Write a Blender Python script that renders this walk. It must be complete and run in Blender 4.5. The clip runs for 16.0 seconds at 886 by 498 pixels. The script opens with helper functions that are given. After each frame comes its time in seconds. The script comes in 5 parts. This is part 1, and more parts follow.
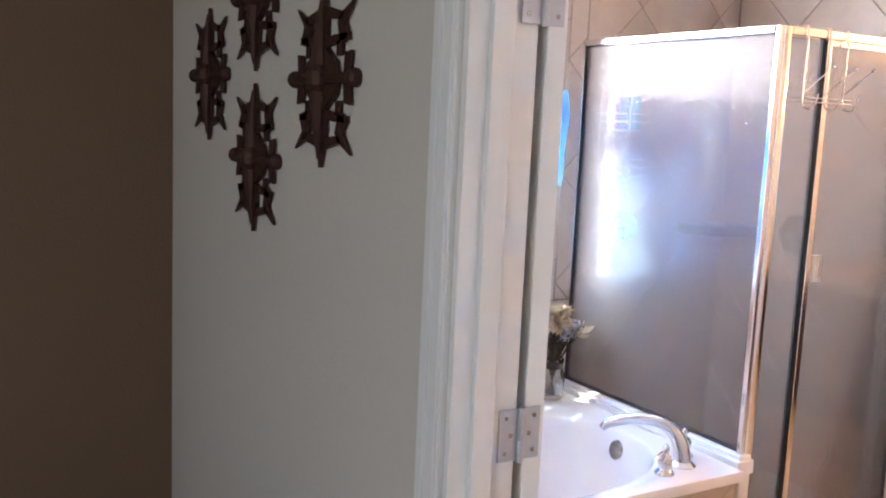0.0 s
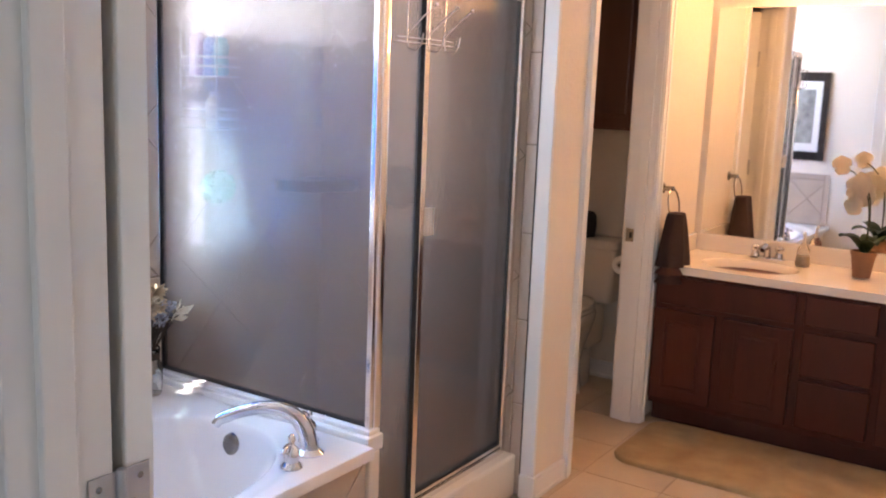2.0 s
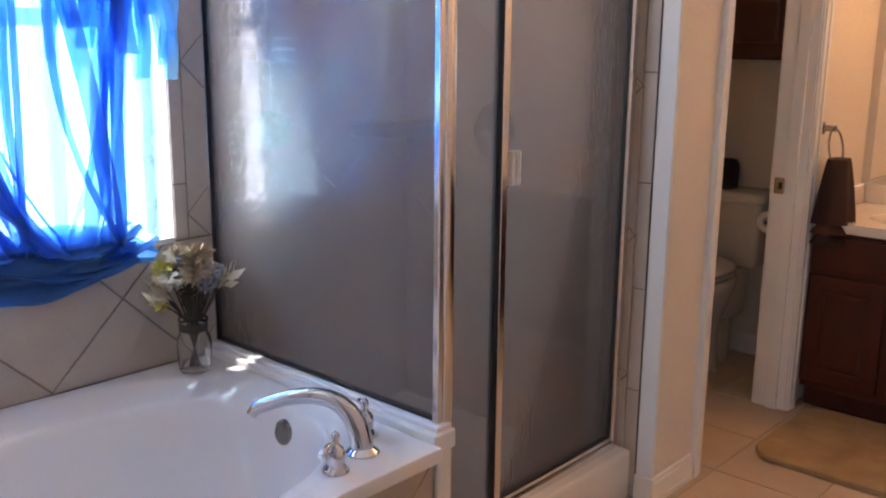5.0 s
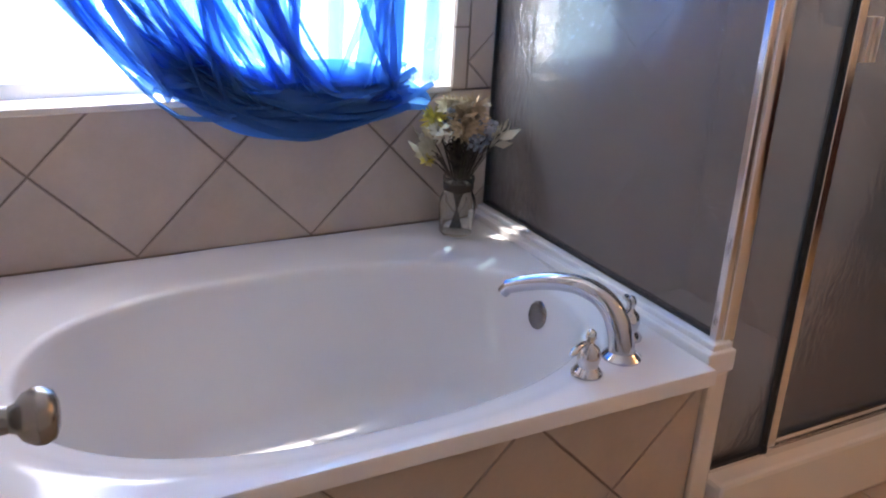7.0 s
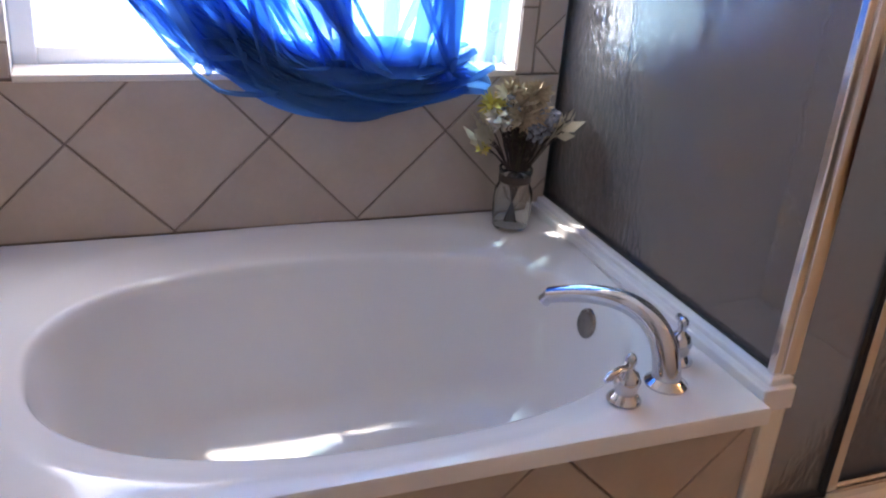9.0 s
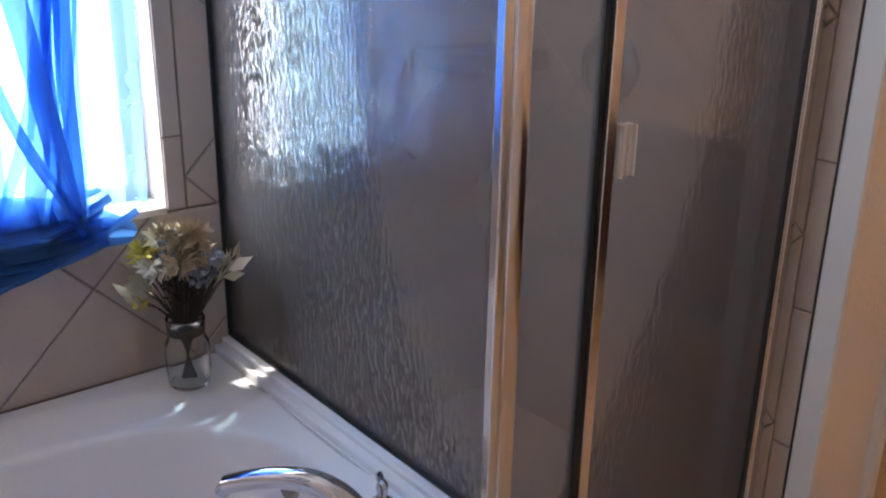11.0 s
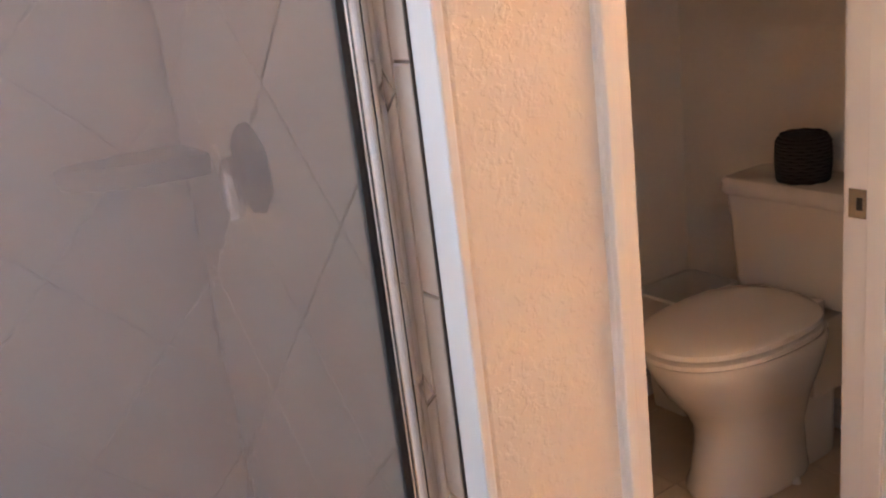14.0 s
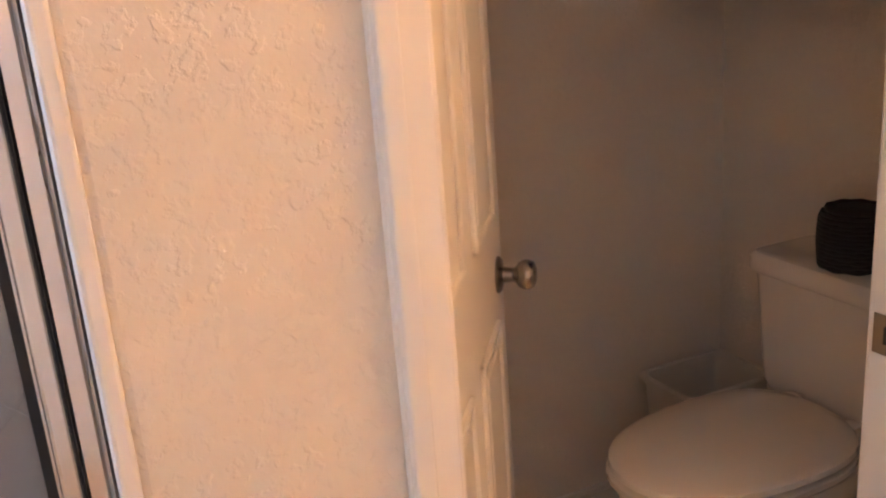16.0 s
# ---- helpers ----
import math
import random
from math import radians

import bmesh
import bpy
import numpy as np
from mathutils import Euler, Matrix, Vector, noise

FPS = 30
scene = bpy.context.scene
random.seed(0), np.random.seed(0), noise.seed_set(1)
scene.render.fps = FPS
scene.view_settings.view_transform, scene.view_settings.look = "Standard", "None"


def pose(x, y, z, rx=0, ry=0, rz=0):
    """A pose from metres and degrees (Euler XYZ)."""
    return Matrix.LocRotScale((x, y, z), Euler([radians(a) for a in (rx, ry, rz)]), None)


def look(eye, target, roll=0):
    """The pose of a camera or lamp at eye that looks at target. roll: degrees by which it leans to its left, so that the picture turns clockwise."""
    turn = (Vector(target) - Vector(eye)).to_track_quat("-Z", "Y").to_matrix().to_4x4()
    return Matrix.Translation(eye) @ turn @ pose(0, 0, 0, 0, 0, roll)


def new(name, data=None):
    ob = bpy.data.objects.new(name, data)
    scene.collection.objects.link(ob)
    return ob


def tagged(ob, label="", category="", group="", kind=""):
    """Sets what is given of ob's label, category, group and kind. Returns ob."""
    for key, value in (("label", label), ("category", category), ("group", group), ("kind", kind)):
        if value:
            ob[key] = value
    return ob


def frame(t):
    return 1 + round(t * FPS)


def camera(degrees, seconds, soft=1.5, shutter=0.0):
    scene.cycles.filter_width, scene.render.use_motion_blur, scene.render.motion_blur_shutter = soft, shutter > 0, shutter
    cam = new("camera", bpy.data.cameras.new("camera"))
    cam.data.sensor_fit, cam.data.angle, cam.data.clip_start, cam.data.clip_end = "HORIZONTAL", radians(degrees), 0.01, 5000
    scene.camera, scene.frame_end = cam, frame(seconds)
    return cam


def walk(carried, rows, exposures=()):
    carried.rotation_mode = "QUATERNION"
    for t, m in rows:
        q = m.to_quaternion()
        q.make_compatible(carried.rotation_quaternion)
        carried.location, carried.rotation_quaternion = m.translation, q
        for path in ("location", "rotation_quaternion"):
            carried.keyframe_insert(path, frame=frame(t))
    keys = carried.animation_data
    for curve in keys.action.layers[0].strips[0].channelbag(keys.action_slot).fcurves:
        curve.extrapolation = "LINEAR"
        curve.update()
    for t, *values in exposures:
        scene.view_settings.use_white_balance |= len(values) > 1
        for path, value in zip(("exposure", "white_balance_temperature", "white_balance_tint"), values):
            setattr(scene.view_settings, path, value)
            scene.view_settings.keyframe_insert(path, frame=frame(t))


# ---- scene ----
cam = camera(51.7, 16.0, soft=2.1)
PATH = [
    (0, (-2.289, -2.857, 1.512), (-1.282, -1.152, 1.232), 2.6),
    (0.5, (-2.262, -2.713, 1.491), (-1.034, -1.16, 1.206), 2.2),
    (1, (-2.205, -2.641, 1.49), (-0.815, -1.237, 1.183), 2.1),
    (1.5, (-2.118, -2.597, 1.468), (-0.597, -1.338, 1.151), 2.0),
    (2, (-2.045, -2.504, 1.482), (-0.398, -1.422, 1.143), 2.2),
    (2.5, (-1.981, -2.467, 1.48), (-0.275, -1.484, 1.133), 1.7),
    (3, (-1.892, -2.428, 1.486), (-0.186, -1.451, 1.121), 1.0),
    (3.2, (-1.851, -2.395, 1.495), (-0.156, -1.403, 1.119), 1.1),
    (5.3, (-1.47, -2.303, 1.361), (-0.098, -0.925, 0.894), 0.5),
    (5.5, (-1.441, -2.287, 1.346), (-0.119, -0.869, 0.853), 0.6),
    (6, (-1.413, -2.203, 1.329), (-0.192, -0.726, 0.758), 1.6),
    (6.5, (-1.423, -2.115, 1.316), (-0.291, -0.598, 0.669), 3.0),
    (7, (-1.315, -2.101, 1.305), (-0.396, -0.479, 0.58), 3.2),
    (7.5, (-1.271, -2.082, 1.325), (-0.486, -0.424, 0.528), 4.2),
    (8, (-1.231, -2.054, 1.319), (-0.521, -0.38, 0.486), 5.2),
    (8.2, (-1.22, -2.046, 1.314), (-0.525, -0.369, 0.475), 5.5),
    (10.3, (-1.028, -1.922, 1.372), (0.015, -0.353, 0.7), 4.3),
    (10.5, (-1.01, -1.897, 1.383), (0.104, -0.371, 0.726), 4.0),
    (11, (-0.873, -1.854, 1.42), (0.325, -0.399, 0.751), 1.0),
    (11.5, (-0.753, -1.851, 1.416), (0.523, -0.456, 0.762), -0.3),
    (12, (-0.583, -1.878, 1.441), (0.707, -0.509, 0.763), -1.3),
    (12.5, (-0.392, -1.88, 1.44), (0.895, -0.503, 0.771), -3.2),
    (13, (-0.181, -1.892, 1.431), (1.049, -0.451, 0.788), -4.9),
    (13.5, (0.014, -1.942, 1.42), (1.147, -0.41, 0.813), -6.2),
    (14, (0.213, -1.985, 1.417), (1.233, -0.367, 0.833), -7.0),
    (14.5, (0.402, -1.945, 1.407), (1.344, -0.276, 0.837), -6.9),
    (15, (0.57, -1.88, 1.415), (1.441, -0.178, 0.829), -6.4),
    (15.5, (0.724, -1.824, 1.425), (1.486, -0.077, 0.819), -5.2),
    (16, (0.8, -1.777, 1.41), (1.593, -0.036, 0.827), -4.4),
]
EXPOSURES = [(0, 1.82), (1, 1.5), (2, 1.28), (3, 1.28), (5.5, 0.55), (6.5, 0.64), (7.5, 0.44), (8.2, 0.42), (10.5, 0.36), (11, 0.32), (11.5, 0.52), (12, 0.92), (12.5, 1.2), (13.5, 1.45), (14.5, 1.6), (16, 1.55)]
walk(cam, [(row[0], look(*row[1:])) for row in PATH], EXPOSURES)

# ---- world, sun, large lights ----
world = bpy.data.worlds.new("sky")
scene.world = world
world.use_nodes = True
wn, wl = world.node_tree.nodes, world.node_tree.links
sky = wn.new("ShaderNodeTexSky")
sky.sky_type, sky.sun_disc = "NISHITA", False
sky.sun_elevation, sky.sun_rotation = radians(64), radians(29)
wl.new(sky.outputs[0], wn["Background"].inputs[0])
wn["Background"].inputs[1].default_value = 0.12


def lamp(name, kind, m, energy, colour, **more):
    data = bpy.data.lights.new(name, kind)
    data.energy, data.color = energy, colour
    for key, value in more.items():
        if key == "size":
            data.shape, data.size, data.size_y = "RECTANGLE", value[0], value[1]
        elif key == "angle":
            data.angle = value
        elif key == "radius":
            data.shadow_soft_size = value
    ob = new(name, data)
    ob.matrix_world = m
    return ob


# sun high over the window side; the added eaves trim its band on the tub deck
lamp("sun", "SUN", look((-1.1, 2.0, 4.7), (0, 0, 0)), 5.0, (1.0, 0.97, 0.93), angle=radians(1.2))
# daylight in the bathroom window
lamp("window_daylight", "AREA", look((-0.7, 0.17, 1.44), (-0.7, -1, 1.44)), 33, (0.92, 0.93, 1.07), size=(1.12, 1.22))
# daylight in the bedroom window
lamp("bedroom_daylight", "AREA", look((-4.9, -3.0, 1.5), (-2, -2.0, 1.2)), 9.0, (0.88, 0.92, 1.06), size=(1.4, 1.3))

# ---- materials ----


def mat(name, colour, rough=0.5, metal=0.0, vary=0.06, scale=3.0, grain=0.0, grain_scale=200.0, bump=0.0, bump_scale=80.0,
        coat=0.0, random_piece=0.0, stretch=(1, 1, 1), second=None, bump_distance=0.002, spec=0.5):
    """Principled surface: two scales of colour variation, roughness variation, fine relief."""
    m = bpy.data.materials.new(name)
    m.use_nodes = True
    n, l = m.node_tree.nodes, m.node_tree.links
    b = n["Principled BSDF"]
    b.inputs["Metallic"].default_value = metal
    b.inputs["Specular IOR Level"].default_value = spec
    b.inputs["Coat Weight"].default_value = coat
    geo = n.new("ShaderNodeNewGeometry")
    mp = n.new("ShaderNodeMapping")
    mp.inputs["Scale"].default_value = stretch
    l.new(geo.outputs["Position"], mp.inputs["Vector"])
    big = n.new("ShaderNodeTexNoise")
    big.inputs["Scale"].default_value, big.inputs["Detail"].default_value = scale, 4
    l.new(mp.outputs[0], big.inputs["Vector"])
    ramp = n.new("ShaderNodeMix")
    ramp.data_type = "RGBA"
    c1 = [max(0, c * (1 - vary)) for c in colour]
    c2 = list(second) if second else [min(1, c * (1 + vary)) for c in colour]
    ramp.inputs[6].default_value, ramp.inputs[7].default_value = (*c1, 1), (*c2, 1)
    l.new(big.outputs["Fac"], ramp.inputs[0])
    out = ramp.outputs[2]
    if grain:
        fine = n.new("ShaderNodeTexNoise")
        fine.inputs["Scale"].default_value, fine.inputs["Detail"].default_value = grain_scale, 3
        l.new(mp.outputs[0], fine.inputs["Vector"])
        hsv = n.new("ShaderNodeHueSaturation")
        mr = n.new("ShaderNodeMapRange")
        mr.inputs[3].default_value, mr.inputs[4].default_value = 1 - grain, 1 + grain
        l.new(fine.outputs["Fac"], mr.inputs[0])
        l.new(mr.outputs[0], hsv.inputs["Value"])
        l.new(out, hsv.inputs["Color"])
        out = hsv.outputs[0]
    if random_piece:
        info = n.new("ShaderNodeObjectInfo")
        h2 = n.new("ShaderNodeHueSaturation")
        m2 = n.new("ShaderNodeMapRange")
        m2.inputs[3].default_value, m2.inputs[4].default_value = 1 - random_piece, 1 + random_piece
        l.new(info.outputs["Random"], m2.inputs[0])
        l.new(m2.outputs[0], h2.inputs["Value"])
        l.new(out, h2.inputs["Color"])
        out = h2.outputs[0]
    l.new(out, b.inputs["Base Color"])
    rr = n.new("ShaderNodeMapRange")
    rr.inputs[3].default_value, rr.inputs[4].default_value = max(0.02, rough * 0.8), min(1, rough * 1.2)
    l.new(big.outputs["Fac"], rr.inputs[0])
    l.new(rr.outputs[0], b.inputs["Roughness"])
    if bump:
        bn = n.new("ShaderNodeTexNoise")
        bn.inputs["Scale"].default_value, bn.inputs["Detail"].default_value = bump_scale, 3
        l.new(mp.outputs[0], bn.inputs["Vector"])
        bp = n.new("ShaderNodeBump")
        bp.inputs["Strength"].default_value, bp.inputs["Distance"].default_value = bump, bump_distance
        l.new(bn.outputs["Fac"], bp.inputs["Height"])
        l.new(bp.outputs[0], b.inputs["Normal"])
    return m


def plaster(name, colour):
    """Painted wall with a sprayed knock-down relief: small flat islands and a fine orange peel."""
    m = mat(name, colour, 0.75, vary=0.04, scale=1.5, grain=0.03, grain_scale=60)
    n, l = m.node_tree.nodes, m.node_tree.links
    geo = n.new("ShaderNodeNewGeometry")
    a = n.new("ShaderNodeTexNoise")
    a.inputs["Scale"].default_value, a.inputs["Detail"].default_value = 80, 4
    r = n.new("ShaderNodeMapRange")
    r.inputs[1].default_value, r.inputs[2].default_value = 0.5, 0.62
    f = n.new("ShaderNodeTexNoise")
    f.inputs["Scale"].default_value = 170
    s = n.new("ShaderNodeMath")
    s.operation = "MULTIPLY_ADD"
    s.inputs[1].default_value = 0.35
    l.new(geo.outputs["Position"], a.inputs["Vector"])
    l.new(geo.outputs["Position"], f.inputs["Vector"])
    l.new(a.outputs["Fac"], r.inputs[0])
    l.new(f.outputs["Fac"], s.inputs[0])
    l.new(r.outputs[0], s.inputs[2])
    bp = n.new("ShaderNodeBump")
    bp.inputs["Strength"].default_value, bp.inputs["Distance"].default_value = 0.48, 0.0016
    l.new(s.outputs[0], bp.inputs["Height"])
    l.new(bp.outputs[0], n["Principled BSDF"].inputs["Normal"])
    return m


def obscure_glass(name, relief):
    """Rain-patterned obscure glass: small raised lumps on a flat face reflect over a rippled see-through."""
    m = bpy.data.materials.new(name)
    m.use_nodes = True
    n, l = m.node_tree.nodes, m.node_tree.links
    n.remove(n["Principled BSDF"])
    geo = n.new("ShaderNodeNewGeometry")
    mp = n.new("ShaderNodeMapping")
    mp.inputs["Scale"].default_value = (1, 1, 0.5)
    l.new(geo.outputs["Position"], mp.inputs["Vector"])
    tex = n.new("ShaderNodeTexNoise")
    tex.inputs["Scale"].default_value, tex.inputs["Detail"].default_value = 88, 0.3
    l.new(mp.outputs[0], tex.inputs["Vector"])
    lump = n.new("ShaderNodeMapRange")
    lump.interpolation_type = "SMOOTHSTEP"
    lump.inputs[1].default_value, lump.inputs[2].default_value = 0.46, 0.74
    l.new(tex.outputs["Fac"], lump.inputs[0])
    bp = n.new("ShaderNodeBump")
    bp.inputs["Strength"].default_value, bp.inputs["Distance"].default_value = 1.0, relief
    l.new(lump.outputs[0], bp.inputs["Height"])
    soft = n.new("ShaderNodeBump")
    soft.inputs["Strength"].default_value, soft.inputs["Distance"].default_value = 0.5, 0.0004
    l.new(lump.outputs[0], soft.inputs["Height"])
    see = n.new("ShaderNodeBsdfRefraction")
    see.inputs["Color"].default_value, see.inputs["Roughness"].default_value, see.inputs["IOR"].default_value = (0.8, 0.775, 0.745, 1), 0.05, 1.12
    l.new(soft.outputs[0], see.inputs["Normal"])
    milk = n.new("ShaderNodeBsdfTranslucent")
    milk.inputs["Color"].default_value = (0.68, 0.62, 0.585, 1)
    skin = n.new("ShaderNodeBsdfDiffuse")
    skin.inputs["Color"].default_value = (0.48, 0.43, 0.405, 1)
    wavy = n.new("ShaderNodeBsdfGlossy")
    wavy.inputs["Roughness"].default_value = 0.05
    l.new(bp.outputs[0], wavy.inputs["Normal"])
    fr = n.new("ShaderNodeFresnel")
    fr.inputs["IOR"].default_value = 1.34
    m0, m1, m2 = [n.new("ShaderNodeMixShader") for _ in range(3)]
    m0.inputs[0].default_value = 0.55
    l.new(milk.outputs[0], m0.inputs[1])
    l.new(skin.outputs[0], m0.inputs[2])
    m1.inputs[0].default_value = 0.26
    l.new(see.outputs[0], m1.inputs[1])
    l.new(m0.outputs[0], m1.inputs[2])
    l.new(fr.outputs[0], m2.inputs[0])
    l.new(m1.outputs[0], m2.inputs[1])
    l.new(wavy.outputs[0], m2.inputs[2])
    l.new(m2.outputs[0], n["Material Output"].inputs[0])
    return m


def clear_glass(name, tint=(0.95, 0.97, 0.96), rough=0.02):
    m = bpy.data.materials.new(name)
    m.use_nodes = True
    b = m.node_tree.nodes["Principled BSDF"]
    b.inputs["Base Color"].default_value = (*tint, 1)
    b.inputs["Transmission Weight"].default_value = 1
    b.inputs["Roughness"].default_value = rough
    b.inputs["IOR"].default_value = 1.45
    return m


def sheer(name, colour, clear):
    """Thin woven voile: light passes through, scattered, and partly straight."""
    m = bpy.data.materials.new(name)
    m.use_nodes = True
    n, l = m.node_tree.nodes, m.node_tree.links
    n.remove(n["Principled BSDF"])
    geo = n.new("ShaderNodeNewGeometry")
    tex = n.new("ShaderNodeTexNoise")
    tex.inputs["Scale"].default_value = 9
    l.new(geo.outputs["Position"], tex.inputs["Vector"])
    mx = n.new("ShaderNodeMix")
    mx.data_type = "RGBA"
    mx.inputs[6].default_value = (*[c * 0.75 for c in colour], 1)
    mx.inputs[7].default_value = (*[min(1, c * 1.25) for c in colour], 1)
    l.new(tex.outputs["Fac"], mx.inputs[0])
    d, t, c = n.new("ShaderNodeBsdfDiffuse"), n.new("ShaderNodeBsdfTranslucent"), n.new("ShaderNodeBsdfTransparent")
    c.inputs[0].default_value = (*[min(1, 0.12 + 1.25 * k) for k in colour], 1)
    l.new(mx.outputs[2], d.inputs[0])
    l.new(mx.outputs[2], t.inputs[0])
    a, b = n.new("ShaderNodeMixShader"), n.new("ShaderNodeMixShader")
    a.inputs[0].default_value, b.inputs[0].default_value = 0.55, clear
    l.new(d.outputs[0], a.inputs[1])
    l.new(t.outputs[0], a.inputs[2])
    l.new(a.outputs[0], b.inputs[1])
    l.new(c.outputs[0], b.inputs[2])
    l.new(b.outputs[0], n["Material Output"].inputs[0])
    return m


def glow(name, colour, strength):
    m = bpy.data.materials.new(name)
    m.use_nodes = True
    b = m.node_tree.nodes["Principled BSDF"]
    b.inputs["Base Color"].default_value = (0.9, 0.9, 0.88, 1)
    b.inputs["Emission Color"].default_value = (*colour, 1)
    b.inputs["Emission Strength"].default_value = strength
    return m


PAINT = plaster("bathroom_wall_paint", (0.76, 0.69, 0.6))
BEDPAINT = plaster("bedroom_wall_paint", (0.6, 0.56, 0.5))
# brown wall, its colour darkened further to stand for the light's falloff
DARKPAINT = plaster("brown_paint_with_shade", (0.17, 0.105, 0.065))
CEIL = plaster("ceiling_paint", (0.8, 0.78, 0.74))
TRIM = mat("white_trim_paint", (0.78, 0.77, 0.75), 0.35, vary=0.03, scale=4, bump=0.08, bump_scale=60)
DOORPAINT = mat("white_door_paint", (0.79, 0.78, 0.75), 0.38, vary=0.03, scale=3, bump=0.12, bump_scale=120, stretch=(1, 1, 0.15))
TILE = mat("beige_ceramic_tile", (0.46, 0.37, 0.3), 0.32, vary=0.08, scale=9, grain=0.05, grain_scale=70, bump=0.15, bump_scale=25,
           random_piece=0.05, second=(0.56, 0.46, 0.38))
GROUT = mat("grey_brown_grout", (0.27, 0.21, 0.17), 0.9, vary=0.15, scale=20, bump=0.4, bump_scale=400)
FLOORTILE = mat("tan_floor_tile", (0.52, 0.39, 0.27), 0.35, vary=0.1, scale=7, grain=0.06, grain_scale=60, bump=0.1, bump_scale=20,
                random_piece=0.05, second=(0.64, 0.5, 0.36))
FLOORGROUT = mat("tan_floor_grout", (0.5, 0.385, 0.275), 0.9, vary=0.15, scale=20, bump=0.4, bump_scale=300)
CARPET = mat("beige_carpet", (0.38, 0.31, 0.24), 0.95, vary=0.12, scale=6, grain=0.25, grain_scale=300, bump=1.0, bump_scale=350, bump_distance=0.006)
ACRYLIC = mat("white_acrylic", (0.78, 0.75, 0.735), 0.15, vary=0.02, scale=3)
PORCELAIN = mat("ivory_porcelain", (0.76, 0.71, 0.64), 0.12, vary=0.02, scale=4, coat=0.4)
CULTURED = mat("ivory_cultured_marble", (0.78, 0.71, 0.62), 0.2, vary=0.05, scale=6, coat=0.3)
CHROME = mat("polished_chrome", (0.6, 0.6, 0.63), 0.06, 1.0, vary=0.02, scale=5)
FRAME = mat("bright_anodised_aluminium", (0.8, 0.79, 0.78), 0.16, 1.0, vary=0.04, scale=8, grain=0.02, stretch=(1, 1, 0.05))
NICKEL = mat("satin_nickel", (0.34, 0.32, 0.3), 0.26, 1.0, vary=0.05, scale=20)
HINGE = mat("painted_steel_hinge", (0.46, 0.47, 0.5), 0.4, 0.6, vary=0.08, scale=40)
CAULK = mat("dark_brown_caulk", (0.05, 0.035, 0.028), 0.7, vary=0.2, scale=20)
RUBBER = mat("black_gasket", (0.012, 0.012, 0.014), 0.5, vary=0.1, scale=10)
IRON = mat("rusty_brown_iron", (0.045, 0.026, 0.02), 0.55, 0.5, vary=0.4, scale=30, grain=0.2, grain_scale=150, bump=0.5, bump_scale=120,
           second=(0.1, 0.04, 0.028))
WOOD = mat("cherry_stained_wood", (0.05, 0.012, 0.007), 0.42, vary=0.3, scale=9, grain=0.18, grain_scale=120, bump=0.1, bump_scale=90,
           stretch=(1, 1, 0.12), second=(0.095, 0.023, 0.012), spec=0.3)
WOODDARK = mat("dark_cherry_wood", (0.055, 0.014, 0.010), 0.35, vary=0.3, scale=9, stretch=(1, 1, 0.12), second=(0.085, 0.023, 0.014), coat=0.1)
TOWEL = mat("dark_brown_terry", (0.042, 0.018, 0.015), 0.95, vary=0.2, scale=14, grain=0.35, grain_scale=500, bump=1.0, bump_scale=420, bump_distance=0.005)
TOWELBAND = mat("rust_towel_band", (0.085, 0.032, 0.022), 0.95, vary=0.2, scale=14, grain=0.3, grain_scale=500, bump=1.0, bump_scale=420)
RUG = mat("tan_plush_rug", (0.46, 0.29, 0.13), 0.98, vary=0.3, scale=9, grain=0.25, grain_scale=350, bump=1.0, bump_scale=240, bump_distance=0.012,
          second=(0.68, 0.49, 0.27))
BLACKWICKER = mat("black_woven_cord", (0.016, 0.011, 0.014), 0.8, vary=0.3, scale=40, bump=0.8, bump_scale=260)
PLASTIC = mat("ivory_plastic", (0.7, 0.66, 0.6), 0.4, vary=0.03, scale=5)
PAPER = mat("white_tissue_paper", (0.82, 0.8, 0.77), 0.95, vary=0.03, scale=10, bump=0.4, bump_scale=200)
TERRA = mat("terracotta", (0.3, 0.15, 0.08), 0.8, vary=0.15, scale=25, bump=0.4, bump_scale=200)
LEAF = mat("dark_green_leaf", (0.03, 0.06, 0.02), 0.4, vary=0.3, scale=20, bump=0.2, bump_scale=60)
STEM = mat("olive_stem", (0.08, 0.08, 0.03), 0.6, vary=0.3, scale=30)
PETAL = mat("ivory_petal", (0.8, 0.72, 0.6), 0.7, vary=0.08, scale=40, second=(0.85, 0.8, 0.72))
DRYSTRAW = mat("dried_straw_bloom", (0.44, 0.29, 0.16), 0.9, vary=0.3, scale=90, second=(0.72, 0.56, 0.38))
DRYYELLOW = mat("dried_yellow_bloom", (0.6, 0.48, 0.1), 0.9, vary=0.2, scale=60)
DRYBLUE = mat("dried_slate_blue_bloom", (0.13, 0.14, 0.2), 0.9, vary=0.35, scale=60, second=(0.5, 0.5, 0.54))
DRYDARK = mat("dried_dark_stem", (0.035, 0.028, 0.022), 0.9, vary=0.4, scale=50, second=(0.09, 0.06, 0.04))
DRYLEAF = mat("dried_pale_leaf", (0.5, 0.42, 0.28), 0.85, vary=0.2, scale=40, second=(0.68, 0.6, 0.45))
SOAP = mat("clear_soap", (0.5, 0.38, 0.26), 0.2, vary=0.1, scale=20)
PICFRAME = mat("black_picture_frame", (0.02, 0.014, 0.012), 0.35, vary=0.3, scale=20)
PICMAT = mat("white_picture_mat", (0.75, 0.73, 0.68), 0.8, vary=0.03, scale=10)
